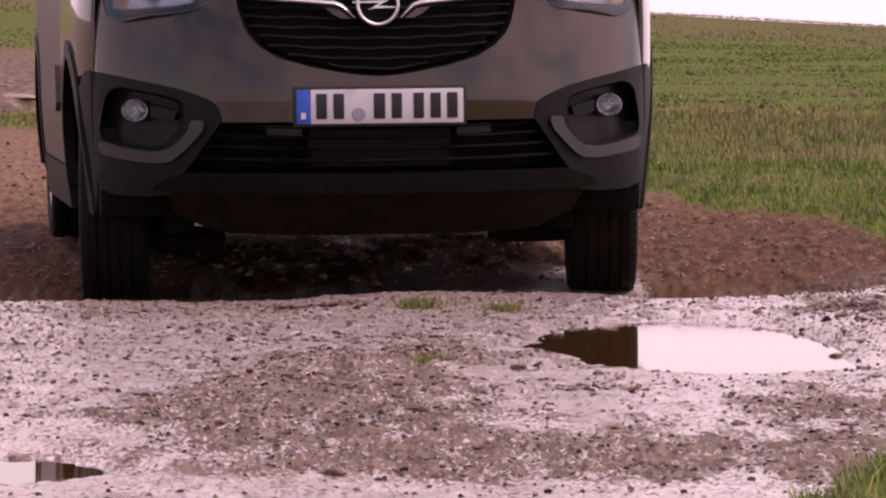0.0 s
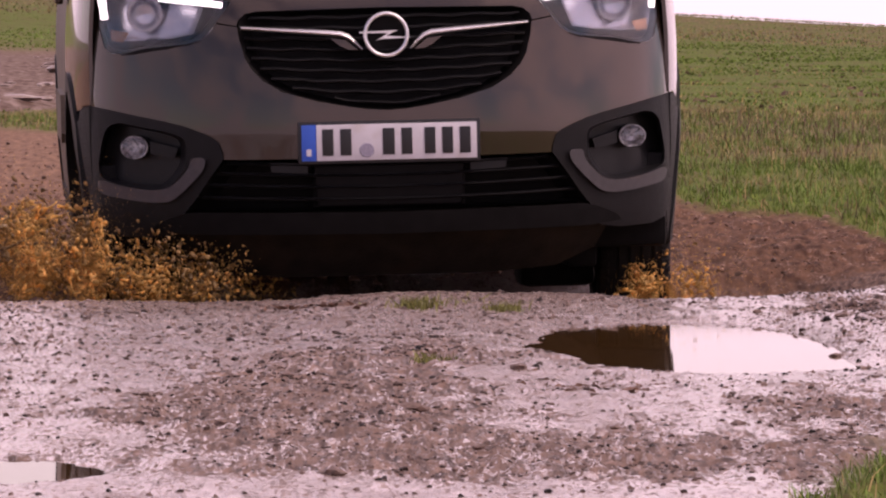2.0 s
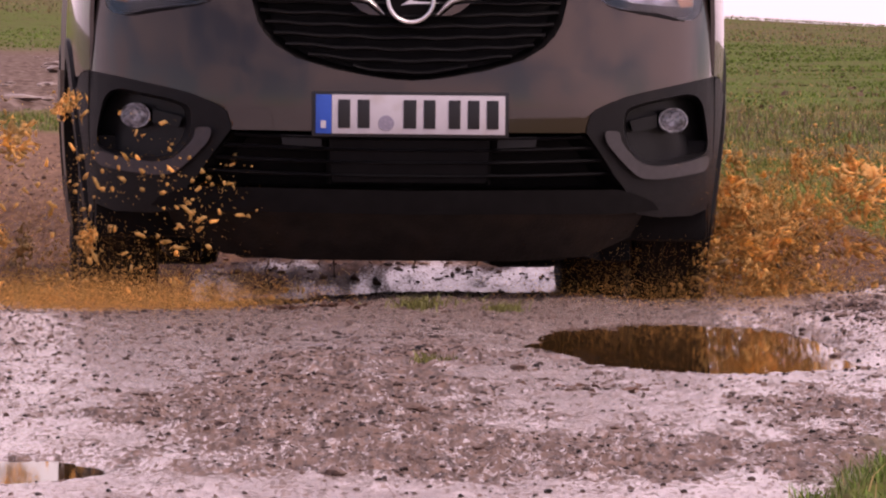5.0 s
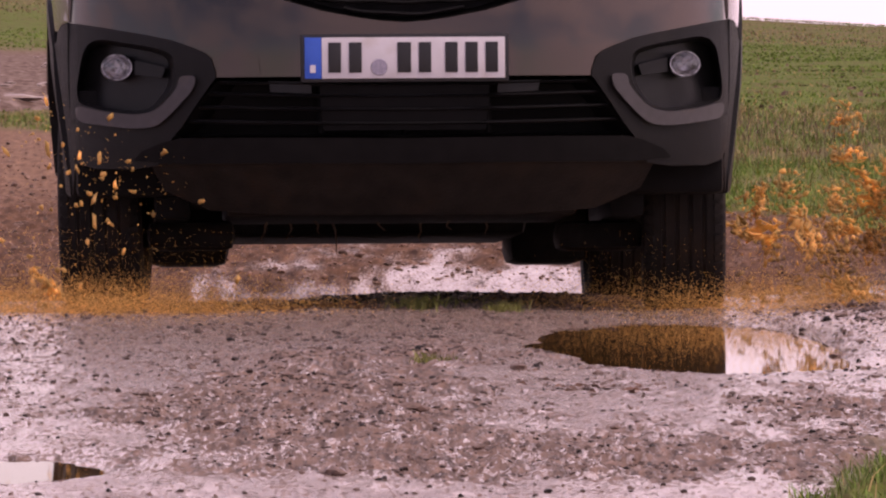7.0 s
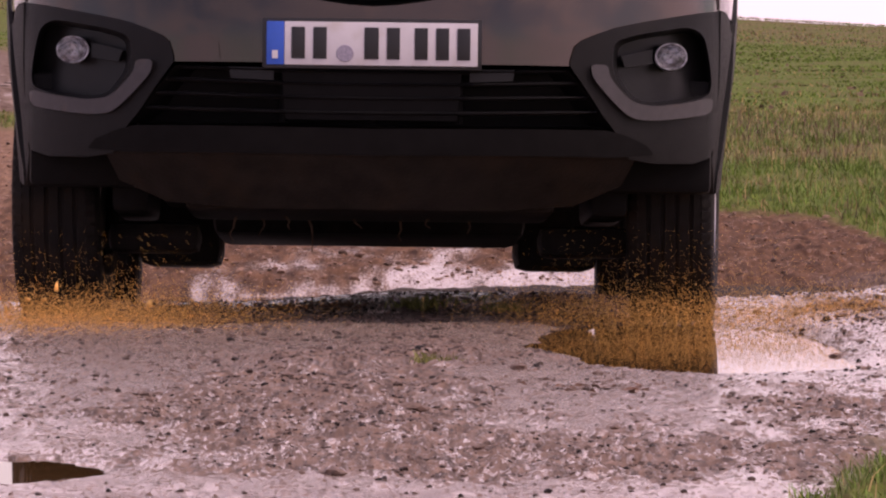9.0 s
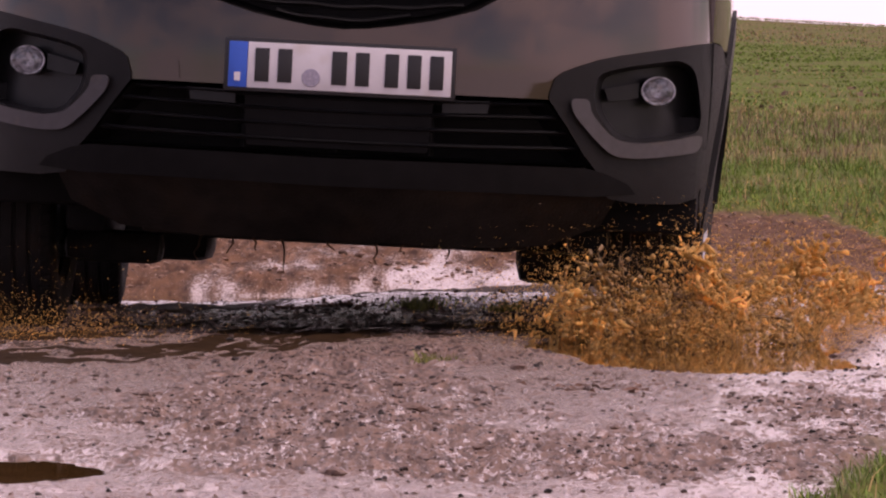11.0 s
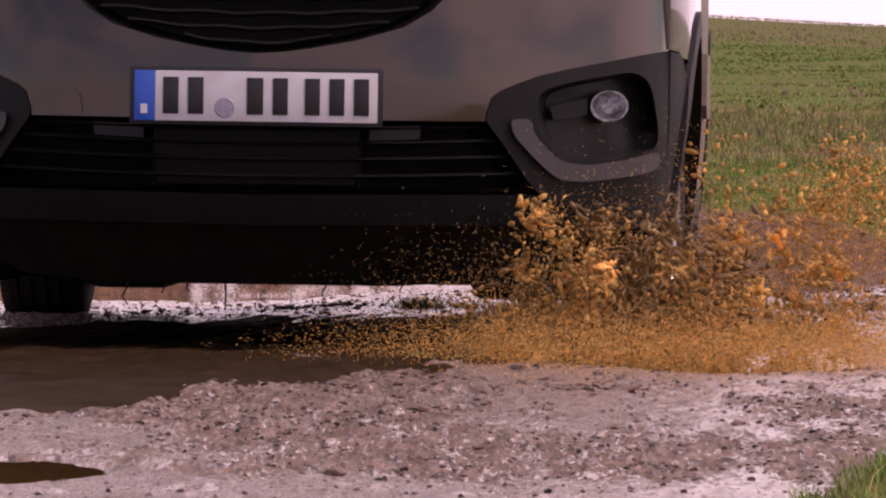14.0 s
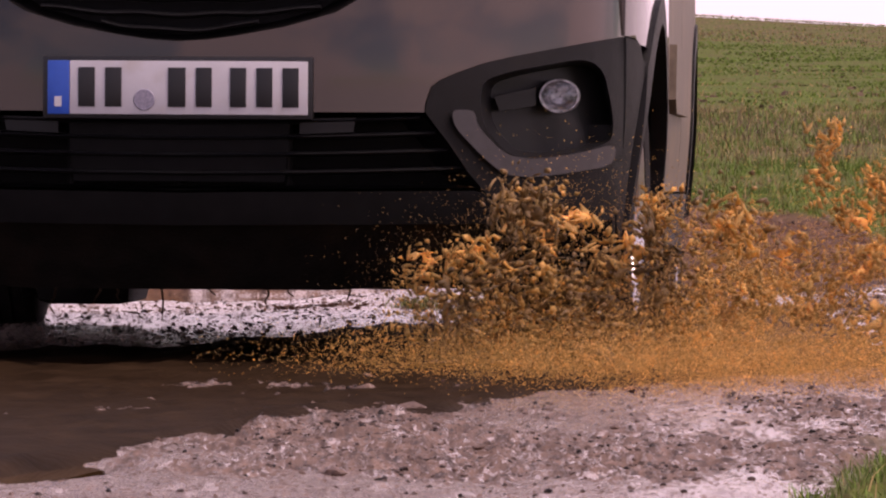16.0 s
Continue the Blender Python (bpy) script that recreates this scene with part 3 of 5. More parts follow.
def wheel_mesh_parts(thing):
    """A tyre with grooves and an alloy rim, turning about x; the outer face looks to +x."""
    bm = bmesh.new()
    prof = [(0.200, -0.092), (0.215, -0.106), (0.262, -0.112), (0.300, -0.108), (0.318, -0.096), (0.3235, -0.082)]
    for g in (-0.054, -0.018, 0.018, 0.054):
        prof += [(0.3255, g - 0.010), (0.3255, g - 0.006), (0.318, g - 0.0045), (0.318, g + 0.0045), (0.3255, g + 0.006), (0.3255, g + 0.010)]
    prof += [(0.3235, 0.082), (0.318, 0.096), (0.300, 0.108), (0.262, 0.112), (0.215, 0.106), (0.200, 0.092)]
    lathe(bm, prof, 72)
    for k in range(72):
        a = 2 * math.pi * k / 72
        for s in (-1, 1):
            m = pose(0, 0, 0, math.degrees(a)) @ pose(s * 0.090, 0, 0.319, 0, s * 24, 0)
            bmesh.ops.create_cube(bm, size=1, matrix=m @ Matrix.Diagonal((0.024, 0.016, 0.010, 1)))
    bmesh.ops.recalc_face_normals(bm, faces=bm.faces[:])
    tyre = part("tyre", bm, RUBBER, thing, "black rubber tyre splashed with mud")
    bm = bmesh.new()
    lathe(bm, [(0.196, -0.09), (0.203, -0.092), (0.203, -0.085), (0.188, -0.07), (0.180, 0.0), (0.186, 0.07), (0.204, 0.088), (0.208, 0.094), (0.200, 0.095), (0.184, 0.084), (0.172, 0.05), (0.17, 0.0), (0.18, -0.08), (0.196, -0.09)], 48)
    lathe(bm, [(0.002, 0.075), (0.045, 0.075), (0.055, 0.062), (0.055, 0.02), (0.002, 0.015)], 24)
    for k in range(5):
        for s in (-1, 1):
            m = pose(0, 0, 0, 72 * k + s * 9)
            q = bmesh.ops.create_cube(bm, size=1, matrix=m @ pose(0.058, 0, 0.115, 0, 7, 0) @ Matrix.Diagonal((0.024, 0.028, 0.150, 1)))
            bmesh.ops.bevel(bm, geom=list({e for v in q["verts"] for e in v.link_edges}), offset=0.005, segments=2, affect="EDGES")
    bmesh.ops.recalc_face_normals(bm, faces=bm.faces[:])
    bm.transform(Matrix.Translation((0.010, 0, 0)))
    rim = part("rim", bm, ALLOY, tyre, "silver five-spoke alloy rim")
    bm = bmesh.new()
    lathe(bm, [(0.002, 0.0), (0.135, 0.0), (0.14, -0.006), (0.135, -0.02), (0.002, -0.02)], 36)
    part("brake_disc", bm, UNDER, tyre)
    return tyre


ARMS = []


def build_van():
    van = tagged(new("van"), "taupe brown compact van with muddy black lower cladding", "van")
    # painted front bumper: one skin from side to side
    half = [(0, 0.512)] + CLAD_LINE + [(0.869, 0.76), (0.868, 0.9), (0.866, 1.0)] + [(0.838, 0.985), (0.834, 0.90), (0.822, 0.848), (0.803, 0.832), (0.774, 0.828), (0.74, 0.834), (0.70, 0.842), (0.643, 0.849), (0.58, 0.857), (0.542, 0.868), (0.518, 0.888), (0.497, 0.914), (0.435, 0.903)] + [p for p in reversed(GRILLE[:10])]
    nose_panel("front_bumper", mirrored(half), PAINT, van, label="glossy taupe painted bumper skin", step=0.025)
    # bonnet, its front edge over the grille
    hood = [(0, 0.954), (0.38, 0.949), (0.412, 0.942), (0.432, 0.924), (0.437, 0.907), (0.495, 0.918), (0.450, 0.979), (0.60, 1.012), (0.832, 1.033), (0.84, 1.05), (0, 1.055)]
    nose_panel("bonnet_edge", mirrored(hood), PAINT, van, step=0.025)
    top = curve1d([-0.95, -0.75, -0.5, 0.0, 0.45], [1.04, 1.055, 1.10, 1.175, 1.235])
    crown = lambda x, y: (x, y, float(top(y)) - 0.10 * (abs(x) / 0.85) ** 3)
    lead = [(u, float(PLAN(u)) + 0.105) for u in np.linspace(0, 0.84, 16)]
    part("bonnet", sheet(mirrored(lead + [(0.86, -0.2), (0.86, 0.2), (0.80, 0.45), (0, 0.40)]), [], crown, 0.015, 0.06, back=(0, 0, -1)), PAINT, van)
    # grille
    bm = pocket(bmesh.new(), mirrored(GRILLE), nose(-0.004), 0.05)
    grille = part("grille", bm, BLACK, van, "dark honeycombed radiator grille")
    for k in range(9):
        z = 0.674 + k * 0.0315
        w = float(np.interp(z, [0.652, 0.664, 0.682, 0.711, 0.746, 0.812, 0.89, 0.95], [0.02, 0.115, 0.21, 0.309, 0.366, 0.416, 0.432, 0.40])) - 0.012
        dip = 0.03 * (1 - k / 9)
        pts = [(u, z + dip * (u / max(w, 0.1)) ** 2 * 0.6 - 0.002 * math.sin(u * 40 + k * 1.6)) for u in np.linspace(-w, w, 41)]
        part("grille_bar", strip(pts, 0.012, nose(-0.022), 0.016), GLOSSBLACK, grille)
    # bright wings and the round badge with a jagged bar
    for s in (1, -1):
        pts = [(0.424, 0.901), (0.30, 0.8915), (0.20, 0.884), (0.135, 0.878), (0.112, 0.870), (0.092, 0.853), (0.071, 0.831)]
        part("grille_wing", strip([(s * u, v) for u, v in pts], [0.009, 0.013, 0.016, 0.018, 0.016, 0.012, 0.005], nose(0.0), 0.012), CHROME, grille, "bright chrome wing moulding")
        nose_panel("wing_insert", [(s * u, v) for u, v in ((0.165, 0.866), (0.120, 0.860), (0.098, 0.842), (0.083, 0.830), (0.112, 0.832), (0.135, 0.842))], PAINT, grille, off=0.002, step=0.02)
    bm = bmesh.new()
    yb = float(PLAN(0) + LEAN(0.874)) - 0.016
    lathe(bm, [(0.056, -0.004), (0.058, -0.009), (0.062, -0.011), (0.066, -0.009), (0.068, -0.003), (0.066, 0.01), (0.057, 0.01), (0.056, -0.004)], 56, "Y")
    bm.transform(Matrix.Translation((0, yb, 0.874)))
    badge = part("badge", bm, CHROME, grille, "round chrome badge")
    bar = [(-0.079, 0.883), (0.020, 0.886), (0.034, 0.886), (0.000, 0.870), (0.079, 0.864), (-0.010, 0.861), (-0.030, 0.858), (-0.018, 0.863), (0.004, 0.878), (-0.079, 0.879)]
    part("badge_bar", sheet(bar, [], lambda x, z: (x, yb - 0.010, z), 0.008, 0.05), CHROME, badge)
    bm = bmesh.new()
    lathe(bm, [(0.0005, 0.014), (0.059, 0.014), (0.059, 0.02), (0.0005, 0.02)], 40, "Y")
    bm.transform(Matrix.Translation((0, yb, 0.874)))
    part("badge_back", bm, BLACK, badge)
    # lower cladding with the fog lamp pockets
    clad = CLAD_LINE + [(0.867, 0.55), (0.864, 0.42), (0.858, 0.335), (0.845, 0.305), (0.80, 0.288), (0.70, 0.284), (0.635, 0.292), (0.612, 0.345), (0.570, 0.395), (0.53, 0.455)]
    both("lower_bumper", clad, CLAD, van, holes=[RECESS], off=0.004, thick=0.02)
    nose_panel("bumper_crosspiece", mirrored([(0, 0.353), (0.58, 0.360), (0.625, 0.350), (0.68, 0.328), (0.70, 0.305), (0.60, 0.294), (0, 0.288)]), BLACK, van, off=0.012, thick=0.03)
    for s in (1, -1):
        out = [(s * u, v) for u, v in RECESS]
        fog = part("fog_lamp_pocket", pocket(bmesh.new(), out, nose(0.003), 0.085), GLOSSBLACK, van)
        shelf = [(s * u, v) for u, v in ((0.615, 0.548), (0.66, 0.560), (0.695, 0.568), (0.695, 0.532), (0.66, 0.525), (0.625, 0.52))]
        nose_panel("pocket_ridge", shelf, GLOSSBLACK, fog, off=-0.06, thick=0.02)
        cx, cz = s * 0.742, 0.551
        y0 = -0.612
        bm = bmesh.new()
        lathe(bm, [(0.002, 0.03), (0.020, 0.026), (0.034, 0.012), (0.041, -0.004), (0.044, -0.004), (0.046, 0.004), (0.046, 0.035)], 32, "Y")
        bm.transform(Matrix.Translation((cx, y0, cz)) @ Matrix.Diagonal((0.9, 1, 0.76, 1)))
        lamp = part("fog_lamp", bm, FOGBOWL, fog, "round silver fog lamp")
        bm = bmesh.new()
        lathe(bm, [(0.041, -0.004), (0.036, -0.012), (0.02, -0.018), (0.001, -0.020)], 32, "Y")
        bm.transform(Matrix.Translation((cx, y0, cz)) @ Matrix.Diagonal((0.9, 1, 0.76, 1)))
        part("lens", bm, THINGLASS, lamp).visible_shadow = False
        nose_panel("bumper_trim", [(s * u, v) for u, v in TRIM], GREYTRIM, van, off=0.018, thick=0.02, label="satin grey bumper trim")
    # lower intake
    intake = [(0, 0.50), (0.482, 0.506), (0.525, 0.455), (0.565, 0.395), (0.60, 0.366), (0, 0.358)]
    bm = pocket(bmesh.new(), mirrored(intake), nose(-0.006), 0.07)
    air = part("lower_intake", bm, BLACK, van, "black slatted lower air intake")
    for z, w in ((0.392, 0.555), (0.428, 0.53), (0.462, 0.505), (0.492, 0.475)):
        pts = [(u, z + 0.012 * (u / w) ** 2) for u in np.linspace(-w, w, 31)]
        part("intake_slat", strip(pts, 0.011, nose(-0.028), 0.02), GLOSSBLACK, air)
    for u in (0.215, -0.215, 0.0):
        part("intake_stay", strip([(u, 0.37), (u, 0.43), (u, 0.50)], 0.02, nose(-0.04), 0.015), BLACK, air)
    nose_panel("intake_cover", mirrored([(0, 0.375), (0.21, 0.375), (0.22, 0.50), (0, 0.50)]), BLACK, air, off=-0.018, thick=0.01)
    for s in (1, -1):
        nose_panel("tow_cover", [(s * u, v) for u, v in ((0.24, 0.47), (0.345, 0.475), (0.35, 0.503), (0.24, 0.500))], GLOSSBLACK, air, off=-0.012, thick=0.01)
    # the small cover of the towing eye
    nose_panel("eye_cover", [(-0.475, 0.522), (-0.372, 0.522), (-0.376, 0.560), (-0.40, 0.578), (-0.455, 0.578), (-0.478, 0.562)], PAINT, van, off=0.003, thick=0.01)
    # valance and undertray
    low = lambda x, v: (x, float(PLAN(abs(x))) + 0.02 + (0.30 - v) * 0.9, v)
    part("valance", sheet(mirrored([(0, 0.305), (0.66, 0.305), (0.62, 0.228), (0.50, 0.175), (0.30, 0.160), (0, 0.160)]), [], low, 0.02, 0.04), UNDER, van, "mud-stained black valance")
    for s in (1, -1):
        bm = bmesh.new()
        box(bm, min(s * 0.50, s * 0.85), max(s * 0.50, s * 0.85), -0.50, -0.42, 0.215, 0.50, 0.02)
        part("wheel_deflector", bm, BLACK, van)
        bm = bmesh.new()
        box(bm, min(s * 0.55, s * 0.645), max(s * 0.55, s * 0.645), -0.44, 0.55, 0.155, 0.70, 0.02)
        part("inner_wing", bm, BLACK, van)
    # headlamps
    for s in (1, -1):
        out = [(s * u, v) for u, v in LAMP]
        head = part("headlight", pocket(bmesh.new(), out, nose(-0.004), 0.12), GLOSSBLACK, van, "clear headlight with white light strip")
        inner = [(s * u, v) for u, v in ((0.53, 0.96), (0.56, 0.885), (0.63, 0.872), (0.72, 0.866), (0.80, 0.868), (0.812, 0.92), (0.812, 0.99), (0.60, 0.99))]
        part("reflector", pocket(bmesh.new(), inner, nose(-0.025), 0.07), REFLECTOR, head)
        for u in (0.70,):
            bm = bmesh.new()
            lathe(bm, [(0.001, 0.02), (0.03, 0.012), (0.046, -0.01), (0.052, -0.01), (0.054, 0.0), (0.05, 0.04)], 30, "Y")
            bm.transform(Matrix.Translation((s * u, float(PLAN(u) + LEAN(0.93)) + 0.055, 0.945)))
            part("projector", bm, REFLECTOR, head)
        nose_panel("indicator", [(s * u, v) for u, v in ((0.765, 0.862), (0.80, 0.868), (0.80, 0.90), (0.75, 0.89))], AMBER, head, off=-0.02, thick=0.01)
        part("light_strip", strip([(s * u, v) for u, v in ((0.475, 0.968), (0.52, 0.975), (0.58, 0.982), (0.66, 0.990))], [0.018, 0.02, 0.02, 0.016], nose(-0.014), 0.008), DRL, head, "glowing white daytime light")
        part("light_strip", strip([(s * u, v) for u, v in ((0.818, 0.93), (0.822, 0.97), (0.824, 1.01))], 0.022, nose(-0.014), 0.008), DRL, head, "glowing white daytime light")
        lens = nose_panel("lens", out, GLASS, head, off=-0.001, thick=0.004)
        lens.visible_shadow = False
        # black line under the lamp
        part("lamp_seal", strip([(s * u, v - 0.003) for u, v in LAMP[3:9]], [0.002, 0.005, 0.010, 0.012, 0.010, 0.003], nose(0.0), 0.002), BLACK, head)
    # number plate
    yp = -0.905
    bm = bmesh.new()
    box(bm, -0.268, 0.268, yp, yp + 0.03, 0.498, 0.622, 0.004)
    plate = part("number_plate", bm, PLATEBLACK, van, "white number plate in a black holder")
    bm = bmesh.new()
    box(bm, -0.214, 0.258, yp - 0.004, yp + 0.004, 0.507, 0.613, 0.002)
    part("plate_face", bm, PLATEWHITE, plate)
    bm = bmesh.new()
    box(bm, -0.258, -0.2145, yp - 0.004, yp + 0.004, 0.507, 0.613, 0.002)
    part("country_band", bm, PLATEBLUE, plate, "blue band")
    bm = bmesh.new()
    box(bm, -0.244, -0.230, yp - 0.006, yp - 0.002, 0.522, 0.542)
    part("band_mark", bm, PLATEWHITE, plate)
    for u0, u1 in ((-0.203, -0.158), (-0.150, -0.105), (-0.025, 0.022), (0.030, 0.074), (0.098, 0.142), (0.150, 0.194), (0.202, 0.246)):
        bm = bmesh.new()
        box(bm, u0 + 0.006, u1 - 0.006, yp - 0.0062, yp - 0.002, 0.522, 0.600, 0.001)
        part("character_bar", bm, PLATEBLACK, plate)
    bm = bmesh.new()
    lathe(bm, [(0.0005, -0.002), (0.020, -0.002), (0.0215, 0.0), (0.0215, 0.003)], 28, "Y")
    bm.transform(Matrix.Translation((-0.066, yp - 0.0045, 0.536)))
    part("plate_seal", bm, SEAL, plate, "small round grey seal")
    # flanks
    for s in (1, -1):
        ah = arc(0, 0.335, 0.395, 198, -12, 26)
        front = [(-0.463, 0.676), (-0.40, 0.672), (-0.375, 0.66)] + [p for p in arc(0, 0.335, 0.43, 132, 0, 20)] + [(0.43, 0.30), (0.60, 0.30), (0.60, 1.09), (0.30, 1.10), (-0.10, 1.08), (-0.38, 1.035), (-0.452, 1.02)]
        flank_panel("front_wing", front, PAINT, van, s, step=0.04)
        flank_panel("bumper_return", [(-0.466, 0.30), (-0.463, 0.672), (-0.40, 0.668), (-0.372, 0.655), (-0.355, 0.63)] + arc(0, 0.335, 0.43, 138, 196, 8), CLAD, van, s, off=0.003, thick=0.02, step=0.04)
        flank_panel("arch_trim", arc(0, 0.335, 0.432, 140, -5, 24) + arc(0, 0.335, 0.375, -5, 196, 26) + arc(0, 0.335, 0.425, 196, 190, 2), CLAD, van, s, off=0.008, thick=0.035, step=0.05)
        door = [(0.605, 0.36), (1.62, 0.36), (1.62, 1.10), (0.605, 1.09)]
        d = flank_panel("front_door", door, DUSTYPAINT, van, s)
        bm = bmesh.new()
        box(bm, s * 0.925 - 0.018, s * 0.925 + 0.018, 1.36, 1.54, 0.955, 0.985, 0.01)
        part("door_handle", bm, PAINT, d)
        flank_panel("rub_strip", [(0.64, 0.56), (0.70, 0.53), (1.60, 0.53), (1.60, 0.68), (0.70, 0.68)], DUSTYPAINT, d, s, off=0.016, thick=0.02)
        d = flank_panel("sliding_door", [(1.627, 0.36), (2.33, 0.36)] + arc(2.785, 0.335, 0.43, 160, 128, 8) + [(2.56, 0.72), (2.56, 1.11), (1.627, 1.10)], DUSTYPAINT, van, s)
        bm = bmesh.new()
        box(bm, s * 0.925 - 0.018, s * 0.925 + 0.018, 1.70, 1.88, 0.955, 0.985, 0.01)
        part("door_handle", bm, PAINT, d)
        rear = arc(2.785, 0.335, 0.43, 122, 0, 20) + [(3.215, 0.33), (3.47, 0.36), (3.49, 1.10), (2.567, 1.11), (2.567, 0.715)]
        flank_panel("rear_quarter", rear, DUSTYPAINT, van, s)
        flank_panel("arch_trim", arc(2.785, 0.335, 0.432, 185, -5, 26) + arc(2.785, 0.335, 0.375, -5, 185, 26), CLAD, van, s, off=0.006, thick=0.035, step=0.05)
        flank_panel("sill", [(0.42, 0.22), (2.38, 0.22), (2.36, 0.355), (0.42, 0.355)], CLAD, van, s, off=0.004, thick=0.06)
        # windows and pillars
        slope = lambda z: 0.42 + (z - 1.15) * 1.25
        for name, o in (("door_window", [(0.78, 1.13), (1.58, 1.13), (1.58, 1.62), (1.16, 1.60)]), ("sliding_window", [(1.66, 1.13), (2.53, 1.13), (2.53, 1.62), (1.66, 1.62)]), ("rear_side_window", [(2.60, 1.13), (3.32, 1.13), (3.26, 1.60), (2.60, 1.62)])):
            flank_panel(name, o, TINT, van, s, off=0.0, thick=0.006)
        frame_outline = [(0.43, 1.105), (3.49, 1.105), (3.44, 1.74), (1.22, 1.74), (1.02, 1.66)]
        flank_panel("side_frame", frame_outline, PAINT, van, s, off=-0.008, thick=0.02,
                    holes=[[(0.78, 1.13), (1.58, 1.13), (1.58, 1.62), (1.16, 1.60)], [(1.66, 1.13), (2.53, 1.13), (2.53, 1.62), (1.66, 1.62)], [(2.60, 1.13), (3.32, 1.13), (3.26, 1.60), (2.60, 1.62)]])
        bm = bmesh.new()
        box(bm, s * 1.03 - 0.09, s * 1.03 + 0.09, 0.72, 0.84, 1.10, 1.30, 0.035)
        mirror = part("wing_mirror", bm, PAINT, van)
        bm = bmesh.new()
        rod(bm, (s * 0.90, 0.80, 1.12), (s * 0.97, 0.78, 1.14), 0.025)
        part("mirror_arm", bm, CLAD, mirror)
        # inner arch liners
        for cy in (0.0, 2.785):
            bm = bmesh.new()
            a = [(cy + 0.37 * math.cos(radians(t)), 0.335 + 0.37 * math.sin(radians(t))) for t in range(-5, 191, 13)]
            v0 = [bm.verts.new((s * 0.88, y, z)) for y, z in a]
            v1 = [bm.verts.new((s * 0.60, y, z)) for y, z in a]
            for k in range(len(a) - 1):
                bm.faces.new((v0[k], v0[k + 1], v1[k + 1], v1[k]))
            part("arch_liner", bm, UNDER, van)
        bm = bmesh.new()
        bmesh.ops.create_cube(bm, size=1, matrix=Matrix.LocRotScale((s * 0.83, 3.49, 0.95), None, (0.07, 0.05, 0.5)))
        part("tail_light", bm, AMBER, van, "red tail light")
    # windscreen, roof, tail
    bm = bmesh.new()
    rows = []
    for v in np.linspace(0, 1, 7):
        w = 0.80 - 0.13 * v
        rows.append([bm.verts.new((w * u, 0.40 + 0.74 * v + 0.16 * u * u, 1.22 + 0.51 * v - 0.02 * u * u)) for u in np.linspace(-1, 1, 17)])
    for p, q in zip(rows, rows[1:]):
        for k in range(16):
            bm.faces.new((p[k], p[k + 1], q[k + 1], q[k]))
    part("windscreen", bm, TINT, van)
    roofz = curve1d([1.1, 1.5, 2.3, 3.3, 3.5], [1.735, 1.80, 1.82, 1.79, 1.75])
    part("roof", sheet([(-0.69, 1.16), (-0.74, 2.0), (-0.75, 3.48), (0.75, 3.48), (0.74, 2.0), (0.69, 1.16), (0, 1.10)], [], lambda x, y: (x, y, float(roofz(y)) - 0.06 * (abs(x) / 0.74) ** 4), 0.02, 0.08, back=(0, 0, -1)), PAINT, van)
    for s in (1, -1):
        bm = bmesh.new()
        box(bm, s * 0.66 - 0.02, s * 0.66 + 0.02, 1.45, 3.30, 1.80, 1.835, 0.01)
        part("roof_rail", bm, BLACK, van)
    bm = bmesh.new()
    box(bm, -0.78, 0.78, 3.44, 3.50, 0.42, 1.76, 0.02)
    part("tailgate", bm, PAINT, van)
    bm = bmesh.new()
    box(bm, -0.62, 0.62, 3.49, 3.51, 1.18, 1.62, 0.01)
    part("rear_window", bm, TINT, van)
    bm = bmesh.new()
    box(bm, -0.86, 0.86, 3.40, 3.54, 0.36, 0.62, 0.03)
    part("rear_bumper", bm, CLAD, van)
    # floor pan, engine guard, arms, rear axle
    bm = bmesh.new()
    box(bm, -0.58, 0.58, -0.60, 3.40, 0.245, 0.40, 0.02)
    box(bm, -0.46, 0.46, -0.55, 0.45, 0.160, 0.26, 0.02)
    box(bm, -0.43, 0.43, 1.60, 2.95, 0.148, 0.26, 0.03)
    part("floor_pan", bm, UNDER, van, "muddy underbody")
    bm = bmesh.new()
    rod(bm, (-0.62, 2.80, 0.235), (0.62, 2.80, 0.235), 0.045, 12)
    for s in (1, -1):
        box(bm, s * 0.54 - 0.12, s * 0.54 + 0.12, 2.50, 2.98, 0.080, 0.30, 0.04)
    part("rear_axle", bm, UNDER, van)
    for s in (1, -1):
        bm = bmesh.new()
        rod(bm, (s * 0.44, -0.02, 0.215), (s * 0.68, 0.0, 0.20), 0.022, 10)
        rod(bm, (s * 0.44, 0.16, 0.23), (s * 0.68, 0.02, 0.20), 0.018, 10)
        box(bm, min(s * 0.43, s * 0.665), max(s * 0.43, s * 0.665), -0.11, 0.12, 0.172, 0.25, 0.03)
        ARMS.append((part("control_arm", bm, UNDER, van), s * 0.775))
    bm = bmesh.new()
    box(bm, 0.10, 0.40, 2.95, 3.30, 0.19, 0.32, 0.05)
    part("silencer", bm, UNDER, van)
    # weeds caught under the floor
    rnd = random.Random(4)
    for u, d, h in ((-0.34, 0.1, 0.07), (-0.28, 0.3, 0.05), (-0.22, 0.0, 0.04), (-0.16, 0.4, 0.09), (-0.05, 0.2, 0.03), (0.08, 0.35, 0.06), (0.16, 0.1, 0.03), (0.26, 0.3, 0.04)):
        bm = bmesh.new()
        p = Vector((u, d, 0.166))
        for k in range(4):
            q = p + Vector((rnd.uniform(-0.012, 0.012), rnd.uniform(-0.01, 0.01), -h / 4))
            rod(bm, p, q, 0.0035 - 0.0006 * k, 5)
            p = q
        part("caught_weed", bm, WEED, van, "dark weed stalk hanging from the underbody")
    # inside, dark behind the glass
    bm = bmesh.new()
